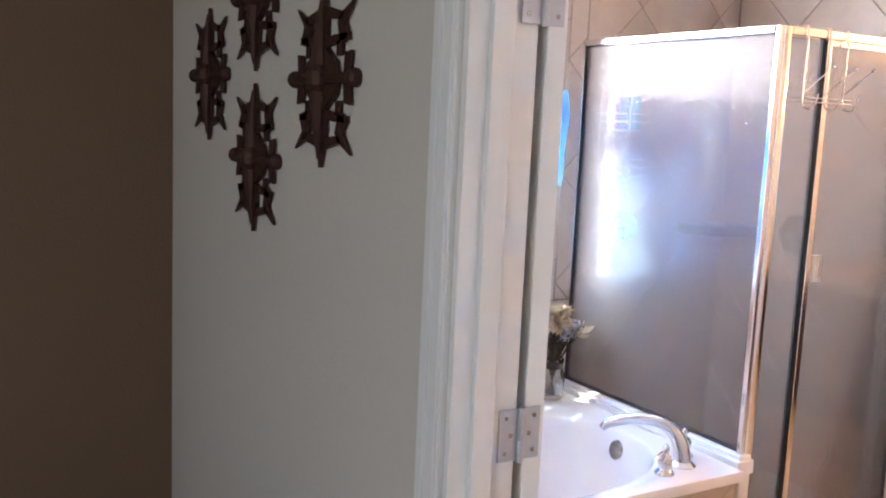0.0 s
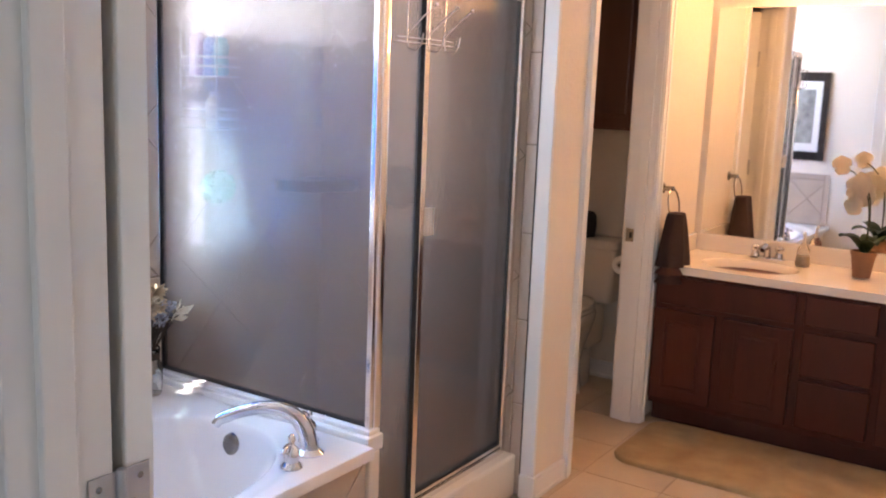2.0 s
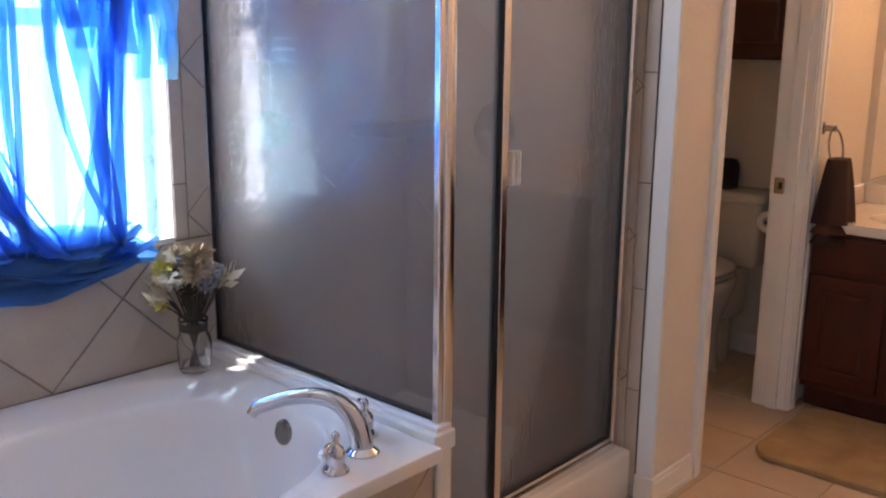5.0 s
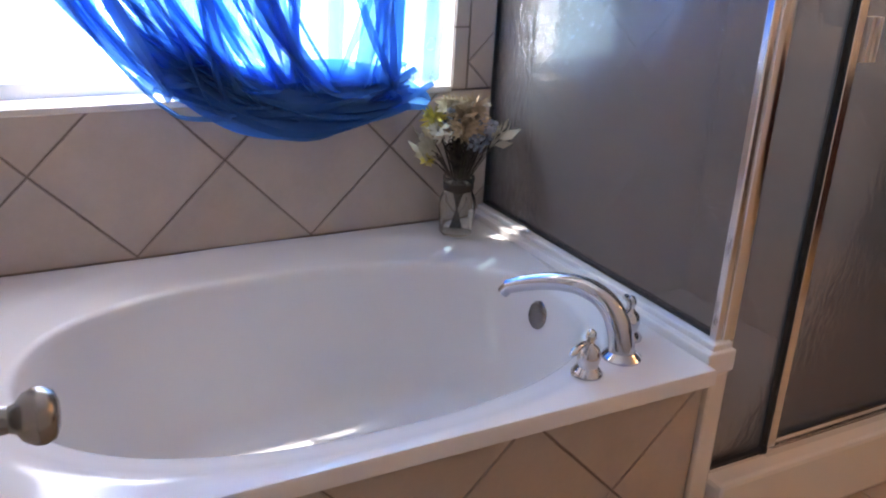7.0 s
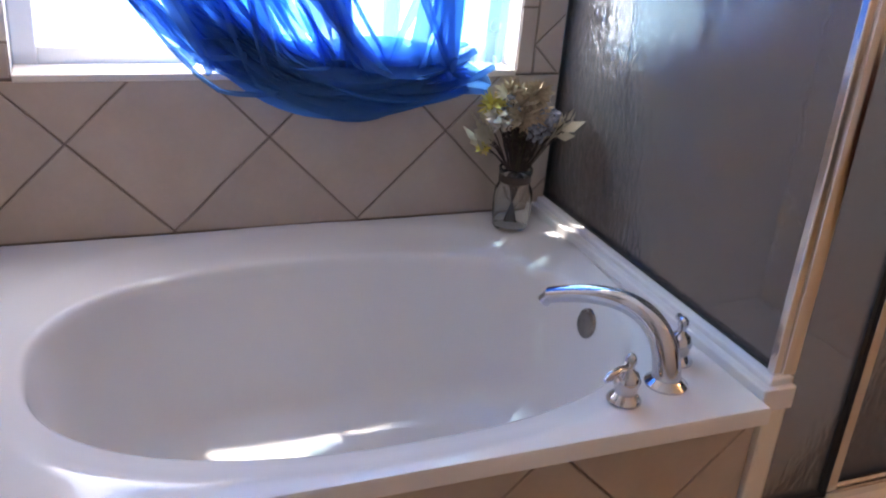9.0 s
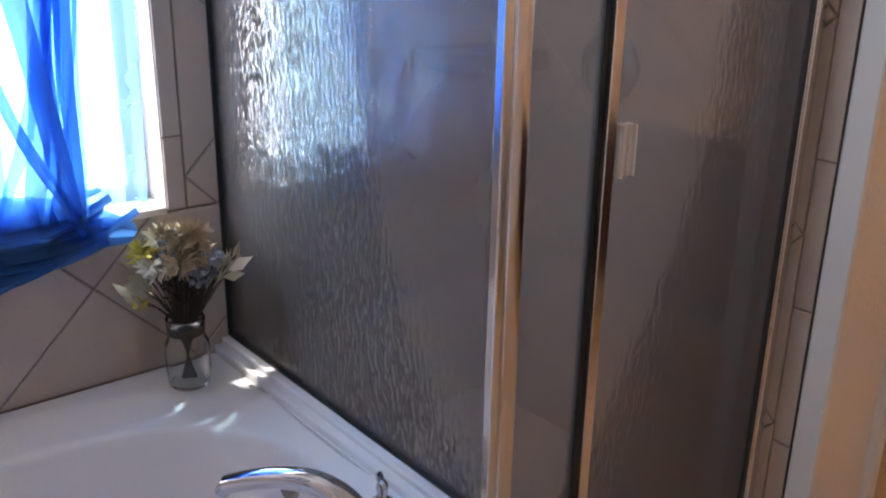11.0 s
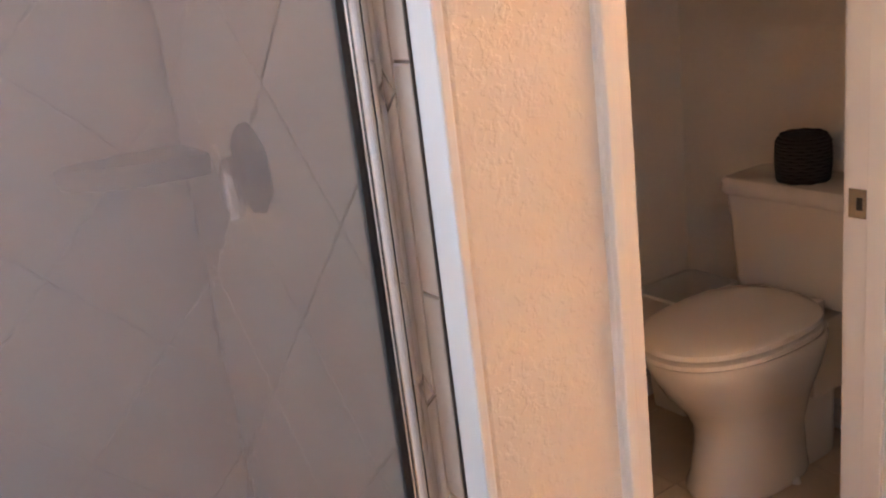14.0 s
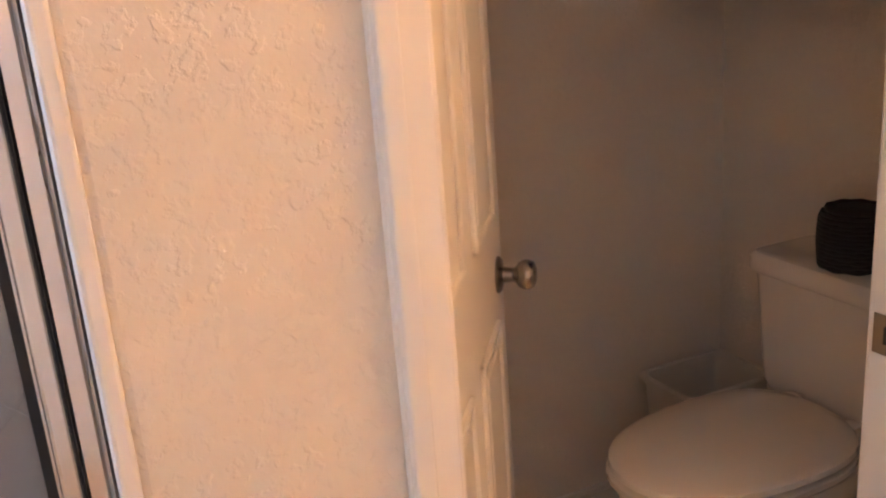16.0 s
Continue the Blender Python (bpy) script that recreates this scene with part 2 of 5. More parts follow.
PICART = mat("grey_print", (0.1, 0.13, 0.15), 0.6, vary=0.8, scale=12, second=(0.5, 0.5, 0.45))
VINYL = mat("white_vinyl_window", (0.82, 0.82, 0.82), 0.35, vary=0.02, scale=4)
STUCCO = mat("outside_stucco", (0.5, 0.44, 0.36), 0.9, vary=0.1, scale=3, bump=0.5, bump_scale=60)
LAWN = mat("outside_lawn", (0.07, 0.1, 0.035), 0.95, vary=0.3, scale=3, grain=0.3, grain_scale=60)
SLATEMETAL = mat("dull_dark_chrome", (0.2, 0.21, 0.23), 0.2, 1.0, vary=0.1, scale=20)
SLATE = mat("dark_stone_shelf", (0.07, 0.058, 0.052), 0.5, vary=0.3, scale=14, grain=0.1)
PURPLE = mat("purple_plastic", (0.3, 0.06, 0.36), 0.35, vary=0.06, scale=10)
SKYBLUE = mat("blue_plastic", (0.06, 0.2, 0.6), 0.35, vary=0.06, scale=10)
TEAL = mat("teal_plastic", (0.1, 0.5, 0.52), 0.3, vary=0.06, scale=10)
PUFF = mat("green_nylon_mesh", (0.22, 0.62, 0.3), 0.7, vary=0.15, scale=60)
SHOWERGLASS = obscure_glass("rain_obscure_glass", 0.00085)
# the door and the narrow light turn their patterned face inwards
SHOWERGLASS_BACK = obscure_glass("rain_obscure_glass_smooth_side", 0.0001)
GLASS = clear_glass("clear_glass")
PANE = clear_glass("window_glass", (1, 1, 1), 0.0)
MIRROR = mat("silvered_mirror", (0.93, 0.94, 0.93), 0.02, 1.0, vary=0.0)
MIRROR.node_tree.nodes["Principled BSDF"].inputs["Roughness"].default_value = 0.0
BLUE = sheer("blue_voile", (0.11, 0.255, 0.53), 0.22)
MIDBLUE = sheer("mid_blue_voile", (0.16, 0.38, 0.75), 0.42)
PALEBLUE = sheer("pale_blue_voile", (0.36, 0.6, 0.85), 0.68)
BULB = glow("warm_bulb_glass", (1.0, 0.5, 0.213), 39.0)

# ---- mesh helpers ----


def mesh_of(bm, name, material, smooth=False):
    me = bpy.data.meshes.new(name)
    bmesh.ops.recalc_face_normals(bm, faces=bm.faces)
    bm.to_mesh(me)
    bm.free()
    if smooth:
        for p in me.polygons:
            p.use_smooth = True
        me.set_sharp_from_angle(angle=radians(42))
    me.materials.append(material)
    return me


def part(name, bm, material, parent=None, label="", smooth=False):
    ob = new(name, mesh_of(bm, name, material, smooth))
    if parent:
        ob.parent = parent
    return tagged(ob, label)


def thing(name, label, category, place=(0, 0, 0), turn=0.0, group=""):
    ob = new(name)
    ob.empty_display_size = 0.05
    ob.matrix_world = pose(*place, 0, 0, turn)
    return tagged(ob, label, category, group)


def structure(name, bm, material, label="", category="", smooth=False):
    return tagged(part(name, bm, material, None, label, smooth), label, category, kind="structure")


def box(bm, x0, x1, y0, y1, z0, z1, bevel=0.0, segments=2):
    made = bmesh.ops.create_cube(bm, size=1)
    vs = made["verts"]
    for v in vs:
        v.co = Vector(((x0 + x1) / 2 + v.co.x * (x1 - x0), (y0 + y1) / 2 + v.co.y * (y1 - y0), (z0 + z1) / 2 + v.co.z * (z1 - z0)))
    if bevel:
        es = {e for v in vs for e in v.link_edges}
        bmesh.ops.bevel(bm, geom=list(es), offset=bevel, segments=segments, affect="EDGES", profile=0.5)
    return bm


def boxes(*items, bevel=0.0):
    bm = bmesh.new()
    for it in items:
        box(bm, *it, bevel=bevel)
    return bm


def lathe(profile, steps=28, m=None):
    """Turn (radius, height) pairs round the z axis."""
    bm = bmesh.new()
    rings = []
    for r, z in profile:
        if r < 1e-5:
            rings.append([bm.verts.new((0, 0, z))])
        else:
            rings.append([bm.verts.new((r * math.cos(2 * math.pi * k / steps), r * math.sin(2 * math.pi * k / steps), z)) for k in range(steps)])
    for a, b in zip(rings, rings[1:]):
        for k in range(steps):
            j = (k + 1) % steps
            if len(a) == 1 and len(b) == 1:
                continue
            if len(a) == 1:
                bm.faces.new((a[0], b[k], b[j]))
            elif len(b) == 1:
                bm.faces.new((a[k], a[j], b[0]))
            else:
                bm.faces.new((a[k], a[j], b[j], b[k]))
    if m:
        bm.transform(m)
    return bm


def loft(rings, cap=True, bm=None):
    bm = bm or bmesh.new()
    vs = [[bm.verts.new(p) for p in ring] for ring in rings]
    n = len(vs[0])
    for a, b in zip(vs, vs[1:]):
        for k in range(n):
            bm.faces.new((a[k], a[(k + 1) % n], b[(k + 1) % n], b[k]))
    if cap:
        bm.faces.new(vs[0])
        bm.faces.new(vs[-1])
    return bm


def tube(points, radii, steps=12, bm=None, flat=1.0):
    """A round bar along a line of points."""
    pts = [Vector(p) for p in points]
    if isinstance(radii, (int, float)):
        radii = [radii] * len(pts)
    rings = []
    side = None
    for i, p in enumerate(pts):
        d = (pts[min(i + 1, len(pts) - 1)] - pts[max(i - 1, 0)]).normalized()
        if side is None:
            side = d.orthogonal().normalized()
        side = (side - d * side.dot(d)).normalized()
        up = d.cross(side)
        rings.append([p + (side * math.cos(2 * math.pi * k / steps) + up * flat * math.sin(2 * math.pi * k / steps)) * radii[i] for k in range(steps)])
    return loft(rings, True, bm)


def arc(p0, p1, p2, steps=12):
    a, b, c = Vector(p0), Vector(p1), Vector(p2)
    return [(1 - t) ** 2 * a + 2 * t * (1 - t) * b + t * t * c for t in [k / steps for k in range(steps + 1)]]


def clip(poly, x0, x1, y0, y1):
    """Cut a convex outline to a rectangle."""
    for axis, lim, sign in ((0, x0, 1), (0, x1, -1), (1, y0, 1), (1, y1, -1)):
        out = []
        for i, p in enumerate(poly):
            q = poly[(i + 1) % len(poly)]
            dp, dq = sign * (p[axis] - lim), sign * (q[axis] - lim)
            if dp >= 0:
                out.append(p)
            if dp * dq < 0:
                t = dp / (dp - dq)
                out.append((p[0] + t * (q[0] - p[0]), p[1] + t * (q[1] - p[1])))
        poly = out
        if len(poly) < 3:
            return []
    return poly


def tile_piece(poly, place, material, parent, thick=0.006, edge=0.0022):
    """One tile: a raised plate with softened edges; place(u, v, h) gives the point h in front of the wall."""
    n = len(poly)
    area = 0.5 * sum(poly[i][0] * poly[(i + 1) % n][1] - poly[(i + 1) % n][0] * poly[i][1] for i in range(n))
    if abs(area) < 0.0006:
        return None
    cx, cy = sum(p[0] for p in poly) / n, sum(p[1] for p in poly) / n
    r = max(math.hypot(p[0] - cx, p[1] - cy) for p in poly)
    k = 1 - edge / r
    lift = random.uniform(-0.0006, 0.0006)
    rings = [[place(u, v, 0) for u, v in poly], [place(u, v, thick - edge * 0.6 + lift) for u, v in poly],
             [place(cx + (u - cx) * k, cy + (v - cy) * k, thick + lift) for u, v in poly]]
    return part("tile", loft(rings), material, parent)


def diamonds(parent, place, u0, u1, v0, v1, ou, ov, material=None, side=0.308, joint=0.005):
    """Tiles set on their points, cut to a rectangle, with one corner of the net at (ou, ov)."""
    h = side * math.sqrt(0.5)
    g = h - joint * 0.72
    for i in range(int((u0 - ou) / h) - 2, int((u1 - ou) / h) + 3):
        for j in range(int((v0 - ov) / h) - 2, int((v1 - ov) / h) + 3):
            if (i + j) % 2 == 0:
                continue
            cu, cv = ou + i * h, ov + j * h
            poly = clip([(cu - g, cv), (cu, cv - g), (cu + g, cv), (cu, cv + g)], u0, u1, v0, v1)
            if poly:
                tile_piece(poly, place, material or TILE, parent)


def strips(parent, place, u0, u1, cuts, upright=True, material=None, gap=0.0025):
    for a, b in zip(cuts, cuts[1:]):
        poly = [(u0, a + gap), (u1, a + gap), (u1, b - gap), (u0, b - gap)] if upright else [(a + gap, u0), (b - gap, u0), (b - gap, u1), (a + gap, u1)]
        tile_piece(poly, place, material or TILE, parent)

# ---- plan, in metres ----
XW, XB = -1.43, -1.55          # bathroom and bedroom faces of the entry wall
YF = -1.055                    # face of the wall beside the shower and round the toilet door
YI = -0.935                    # its inner face
XR, XM = 2.41, 2.464          # wall behind the toilet, wall behind the vanity
XS = 0.826                     # tiled end of the shower
DECK = 0.46
HI = 2.62                      # ceiling
YS = -2.95                     # bathroom wall opposite the window
WX0, WX1, WZ0, WZ1 = -1.265, -0.13, 0.82, 2.06

# ---- floor, ceiling, walls ----
floor = structure("floor", boxes((XW - 0.12, XM + 0.1, YS - 0.1, 0.1, -0.12, -0.004)), FLOORGROUT, "tan ceramic tile bathroom floor with sandy joints", "floor")
structure("carpet", boxes((-5.0, XW - 0.12, -4.6, 0.1, -0.12, 0.004)), CARPET, "beige bedroom carpet", "carpet")
structure("ceiling", boxes((-5.1, XM + 0.1, -4.7, 0.3, HI, HI + 0.12)), CEIL, "plain painted ceiling over both rooms", "ceiling")
wall_north = structure("wall_north", boxes((XW - 0.12, WX0, 0, 0.16, 0, HI), (WX1, XM + 0.1, 0, 0.16, 0, HI), (WX0, WX1, 0, 0.16, 0, WZ0),
                       (WX0, WX1, 0, 0.16, WZ1, HI)), PAINT, "painted outside wall with the window over the tub", "wall")
DOOR_L, DOOR_R, DOOR_H = -1.65, -2.66, 2.05
wall_west = structure("wall_west", boxes((XB, XW, DOOR_L, 0, 0, HI), (XB, XW, YS, DOOR_R, 0, HI), (XB, XW, DOOR_R, DOOR_L, DOOR_H, HI)), PAINT,
                      "painted entry wall between bedroom and bathroom", "wall")
structure("wall_west_bedroom_face", boxes((XB - 0.006, XB - 0.0005, DOOR_L, 0.1, 0, HI), (XB - 0.006, XB - 0.0005, -4.6, DOOR_R, 0, HI),
          (XB - 0.006, XB - 0.0005, DOOR_R, DOOR_L, DOOR_H, HI)), BEDPAINT, "grey-beige textured bedroom wall", "wall")
structure("wall_south", boxes((XW - 0.12, XM + 0.1, YS - 0.12, YS, 0, HI)), PAINT, "plain painted bathroom wall", "wall")
TD0, TD1, TDH = 1.135, 1.843, 2.05
wall_toilet = structure("wall_toilet", boxes((XS + 0.008, TD0 - 0.012, YF, YI, 0, HI), (TD1 + 0.012, XM, YF, YI, 0, HI), (TD0 - 0.012, TD1 + 0.012, YF, YI, TDH + 0.012, HI),
                        bevel=0.012), PAINT, "peach painted textured wall round the toilet room door", "wall")
structure("wall_shower_side", boxes((XS + 0.004, XS + 0.11, YI, 0, 0, HI)), PAINT, "wall between shower and toilet room", "wall")
structure("wall_behind_toilet", boxes((XR, XM, YI, 0, 0, HI)), PAINT, "painted wall behind the toilet", "wall")
structure("wall_east", boxes((XM, XM + 0.12, YS, 0, 0, HI)), PAINT, "painted wall behind the vanity", "wall")
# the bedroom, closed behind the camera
structure("bedroom_wall_north", boxes((-5.0, XB - 0.006, 0.1, 0.22, 0, HI)), DARKPAINT, "brown painted bedroom wall, its shade put into the colour", "wall")
structure("bedroom_wall_south", boxes((-5.0, XB - 0.006, -4.72, -4.6, 0, HI)), BEDPAINT, "plain bedroom wall", "wall")
structure("bedroom_wall_west", boxes((-5.12, -5.0, -4.72, -3.75, 0, HI), (-5.12, -5.0, -2.25, 0.22, 0, HI), (-5.12, -5.0, -3.75, -2.25, 0, 0.8),
          (-5.12, -5.0, -3.75, -2.25, 2.2, HI)), BEDPAINT, "bedroom wall with a window opening", "wall")
# outside
structure("ground", boxes((-400, 400, -400, 400, -0.5, -0.35)), LAWN, "lawn outside the window", "ground")
# unseen overhang, added and sized to cut the sun to a band
structure("sun_trim_eaves", boxes((-3.0, 4.0, 0.16, 0.57, 2.55, 2.7)), STUCCO, "unseen eaves added over the window to trim the sun", "eaves")

# ---- wall tiles ----
on_north = lambda u, v, h: (u, -0.002 - h, v)
north_bed = part("grout_bed", boxes((XW, 0.0, -0.004, 0.001, 0.3, WZ0 + 0.002), (WX1, 0.0, -0.004, 0.001, WZ0, HI - 0.01), (0.0, XS, -0.004, 0.001, 0, HI - 0.01),
                 (XW, WX0, -0.004, 0.001, WZ0, 0.9)), GROUT, wall_north)
diamonds(wall_north, on_north, XW + 0.004, -0.003, DECK + 0.003, WZ0 - 0.002, -0.523, 0.465)
strips(wall_north, on_north, WZ0 + 0.006, 0.895, [XW + 0.004, XW + 0.09, WX0], upright=False)
strips(wall_north, on_north, WX1 + 0.002, WX1 + 0.042, [WZ0 - 0.0, 0.984, 1.29, 1.6, 1.91, 2.22, 2.53])
diamonds(wall_north, on_north, WX1 + 0.047, -0.003, WZ0 + 0.004, HI - 0.02, -0.085, 0.893)
diamonds(wall_north, on_north, 0.003, XS - 0.01, 0.1, HI - 0.02, 0.05, 0.465)
west_bed = part("grout_bed", boxes((XW, XW + 0.004, -0.94, -0.004, 0.3, 0.9)), GROUT, wall_west)
on_west = lambda u, v, h: (XW + 0.003 + h, u, v)
diamonds(wall_west, on_west, -0.9, -0.012, DECK + 0.003, 0.85, -0.12, 0.465)
strips(wall_west, on_west, 0.856, 0.9, [-0.9, -0.6, -0.3, -0.012], upright=False)
strips(wall_west, on_west, -0.945, -0.905, [DECK + 0.003, 0.9])
shower_end = structure("shower_end_wall", boxes((XS - 0.002, XS + 0.006, -1.001, -0.004, 0, HI - 0.01)), GROUT, "tiled end wall of the shower", "wall")
on_end = lambda u, v, h: (XS - 0.001 - h, u, v)
diamonds(shower_end, on_end, -0.953, -0.012, 0.1, HI - 0.02, -0.953, 0.835)
strips(shower_end, on_end, -0.998, -0.957, [0.005, 0.04, 0.358, 0.676, 0.994, 1.31, 1.628, 1.946, 2.264, 2.58])
# white rounded outer corner next to the tile
structure("corner_trim", boxes((XS - 0.004, XS + 0.013, YF - 0.003, -1.0005, 0, HI - 0.01), bevel=0.004), TRIM, "white painted corner beside the shower tile", "trim")

structure("corner_caulk", boxes((XS - 0.0066, XS - 0.0030, -1.0022, -0.9985, 0, HI - 0.02), bevel=0.001), CAULK, "dark caulk line between tile edge and white corner", "caulk")

# floor tiles, square to the walls
on_floor = lambda u, v, h: (u, v, -0.006 + h)
S = 0.33
for i in range(-5, 8):
    for j in range(-9, 1):
        u, v = 0.2 + i * S, -0.1 + j * S
        if u + S < XW - 0.1 or u > XM or v + S < YS or v > 0:
            continue
        if u + S < 0.8 and v > -0.95:
            continue
        poly = clip([(u + 0.003, v + 0.003), (u + S - 0.003, v + 0.003), (u + S - 0.003, v + S - 0.003), (u + 0.003, v + S - 0.003)], XW - 0.12, XM - 0.002, YS + 0.002, -0.002)
        if poly:
            tile_piece(poly, on_floor, FLOORTILE, floor, thick=0.0045, edge=0.0012)

# ---- trim: casings, jambs, baseboards ----


def casing_y(bm, xa, xb, yw, out, z1, w=0.062):
    """Casing on a wall at y = yw, its face towards out (+1 or -1), round the opening xa..xb."""
    for k, (d0, d1, t) in enumerate(((0.004, w, 0.01), (0.01, w - 0.022, 0.016), (w - 0.024, w - 0.002, 0.021))):
        ya, yb = sorted((yw - out * 0.004, yw + out * t))
        box(bm, xa - d1, xa - d0, ya, yb, 0, z1 + d0, 0.003)
        box(bm, xb + d0, xb + d1, ya, yb, 0, z1 + d0, 0.003)
        box(bm, xa - d1, xb + d1, ya, yb, z1 + d0, z1 + d1, 0.003)


def casing_x(bm, ya_, yb_, xw, out, z1, w=0.062):
    for d0, d1, t in ((0.004, w, 0.01), (0.01, w - 0.022, 0.016), (w - 0.024, w - 0.002, 0.021)):
        xa, xb = sorted((xw - out * 0.004, xw + out * t))
        box(bm, xa, xb, ya_ - d1, ya_ - d0, 0, z1 + d0, 0.003)
        box(bm, xa, xb, yb_ + d0, yb_ + d1, 0, z1 + d0, 0.003)
        box(bm, xa, xb, ya_ - d1, yb_ + d1, z1 + d0, z1 + d1, 0.003)


bm = bmesh.new()
casing_y(bm, TD0, TD1, YF, -1, TDH)
casing_y(bm, TD0, TD1, YI, 1, TDH)
structure("toilet_door_casing", bm, TRIM, "white moulded casing round the toilet room door", "door casing")
bm = boxes((TD0 - 0.012, TD0, YF - 0.001, YI + 0.001, 0, TDH), (TD1, TD1 + 0.012, YF - 0.001, YI + 0.001, 0, TDH), (TD0, TD1, YF - 0.001, YI + 0.001, TDH, TDH + 0.012),
           (TD0, TD0 + 0.011, YF + 0.03, YF + 0.072, 0, TDH), (TD1 - 0.011, TD1, YF + 0.03, YF + 0.072, 0, TDH), bevel=0.002)
structure("toilet_door_jamb", bm, TRIM, "white painted door jamb with stop", "door jamb")
bm = bmesh.new()
casing_x(bm, DOOR_R, DOOR_L, XB - 0.006, -1, DOOR_H)
casing_x(bm, DOOR_R, DOOR_L, XW, 1, DOOR_H)
structure("entry_door_casing", bm, TRIM, "white moulded casing round the bathroom entry", "door casing")
bm = boxes((XB - 0.007, XW + 0.001, DOOR_L - 0.014, DOOR_L + 0.001, 0, DOOR_H), (XB - 0.007, XW + 0.001, DOOR_R - 0.001, DOOR_R + 0.014, 0, DOOR_H),
           (XB - 0.007, XW + 0.001, DOOR_R + 0.014, DOOR_L - 0.014, DOOR_H - 0.014, DOOR_H), (XB + 0.03, XB + 0.07, DOOR_L - 0.025, DOOR_L - 0.013, 0, DOOR_H), bevel=0.002)
structure("entry_door_jamb", bm, TRIM, "white painted entry door jamb with stop", "door jamb")


def baseboard(x0, y0, x1, y1, nx, ny):
    """Baseboard along a wall line, standing out towards (nx, ny)."""
    bm = bmesh.new()
    for t, h in ((0.014, 0.075), (0.010, 0.09), (0.017, 0.02)):
        xs, ys = sorted((x0, x1)), sorted((y0, y1))
        if nx:
            xs = sorted((x0, x0 + nx * t))
        else:
            ys = sorted((y0, y0 + ny * t))
        box(bm, xs[0], xs[1], ys[0], ys[1], 0.0, h, 0.003)
    structure("baseboard", bm, TRIM, "white painted baseboard", "baseboard")


baseboard(XS - 0.012, YF, TD0 - 0.064, YF, 0, -1)
baseboard(XS + 0.11, 0, XR, 0, 0, -1)
baseboard(XR, YI, XR, -0.016, -1, 0)
baseboard(XS + 0.11, YI + 0.05, XS + 0.11, -0.016, 1, 0)
baseboard(XB - 0.006, DOOR_L + 0.064, XB - 0.006, 0.08, -1, 0)
bm = boxes((XS - 0.016, XS - 0.003, YF - 0.014, -1.003, 0, 0.09), bevel=0.003)
structure("baseboard", bm, TRIM, "white baseboard end round the corner", "baseboard")

# ---- window over the tub ----
window_1 = tagged(thing("window_1", "white vinyl window over the tub with bare lower corners", "window"), kind="structure")
bm = boxes((WX0, WX0 + 0.05, 0.085, 0.15, WZ0, WZ1), (WX1 - 0.05, WX1, 0.085, 0.15, WZ0, WZ1), (WX0 + 0.05, WX1 - 0.05, 0.085, 0.15, WZ0, WZ0 + 0.05),
           (WX0 + 0.05, WX1 - 0.05, 0.085, 0.15, WZ1 - 0.05, WZ1), bevel=0.004)
part("window_frame", bm, VINYL, window_1)
bm = boxes((WX0 + 0.05, WX1 - 0.05, 0.092, 0.135, 1.42, 1.465), bevel=0.004)
part("meeting_rail", bm, VINYL, window_1)
part("window_sill", boxes((WX0 + 0.001, WX1 - 0.001, -0.012, 0.086, WZ0 - 0.004, WZ0 + 0.014), bevel=0.004), CULTURED, window_1, "ivory marble sill")
for z0, z1 in ((WZ0 + 0.05, 1.42), (1.465, WZ1 - 0.05)):
    p = part("pane", boxes((WX0 + 0.05, WX1 - 0.05, 0.11, 0.114, z0, z1)), PANE, window_1)
    p.visible_shadow = False

# ---- curtain: blue voile gathered into a knot-like swag ----
curtain = thing("curtain", "blue sheer voile curtain gathered in loose crossing strips before the window", "curtain", (-0.65, -0.05, 0.82))


def cloth(rows, name, material):
    """A strip of cloth through rows of points."""
    bm = bmesh.new()
    vs = [[bm.verts.new(p) for p in r] for r in rows]
    for a, b in zip(vs, vs[1:]):
        for k in range(len(a) - 1):
            bm.faces.new((a[k], a[k + 1], b[k + 1], b[k]))
    ob = part(name, bm, material, curtain, "", True)
    ob.matrix_parent_inverse = curtain.matrix_world.inverted()
    return ob


rnd = random.Random(11)
TOP = 1.64


def hem(x):
    """Height of the lower edge of the gathered cloth along the window."""
    return 0.808 + 2.2 * max(0, -0.88 - x) ** 1.2 + 0.55 * max(0, x + 0.42) ** 1.4


def panel_sheet(xa, xb, name, material, y, folds, amp, bottom, seed, taper=0.8):
    q = random.Random(seed)
    ph = [q.uniform(0, 6.28) for _ in range(4)]
    rows = []
    for i in range(27):
        v = i / 26
        row = []
        for k in range(49):
            u = k / 48
            mid = (xa + xb) / 2
            x = mid + (xa + (xb - xa) * u - mid) * (1 - (1 - taper) * v ** 1.5)
            z = TOP + (bottom(x) - TOP) * v
            w = amp * (0.5 + 0.8 * v) * (math.sin(folds * 6.28 * u + ph[0] + 1.2 * math.sin(2.2 * v + ph[1])) + 0.45 * math.sin(folds * 14.1 * u + ph[2] + 2 * v))
            row.append((x, y + w, z))
        rows.append(row)
    cloth(rows, name, material)


panel_sheet(-0.5, -0.165, "sheer_panel", PALEBLUE, -0.03, 5, 0.009, lambda x: 0.8 + 0.5 * max(0, x + 0.3), 3, 0.92)
panel_sheet(-0.62, -0.44, "sheer_panel", MIDBLUE, -0.04, 3, 0.012, lambda x: 0.84, 6, 0.8)
panel_sheet(-0.86, -0.7, "sheer_panel", MIDBLUE, -0.04, 3, 0.012, lambda x: 0.84, 7, 0.9)
panel_sheet(-1.16, -1.0, "sheer_panel", MIDBLUE, -0.04, 3, 0.012, lambda x: hem(x + 0.1) + 0.05, 9, 0.9)
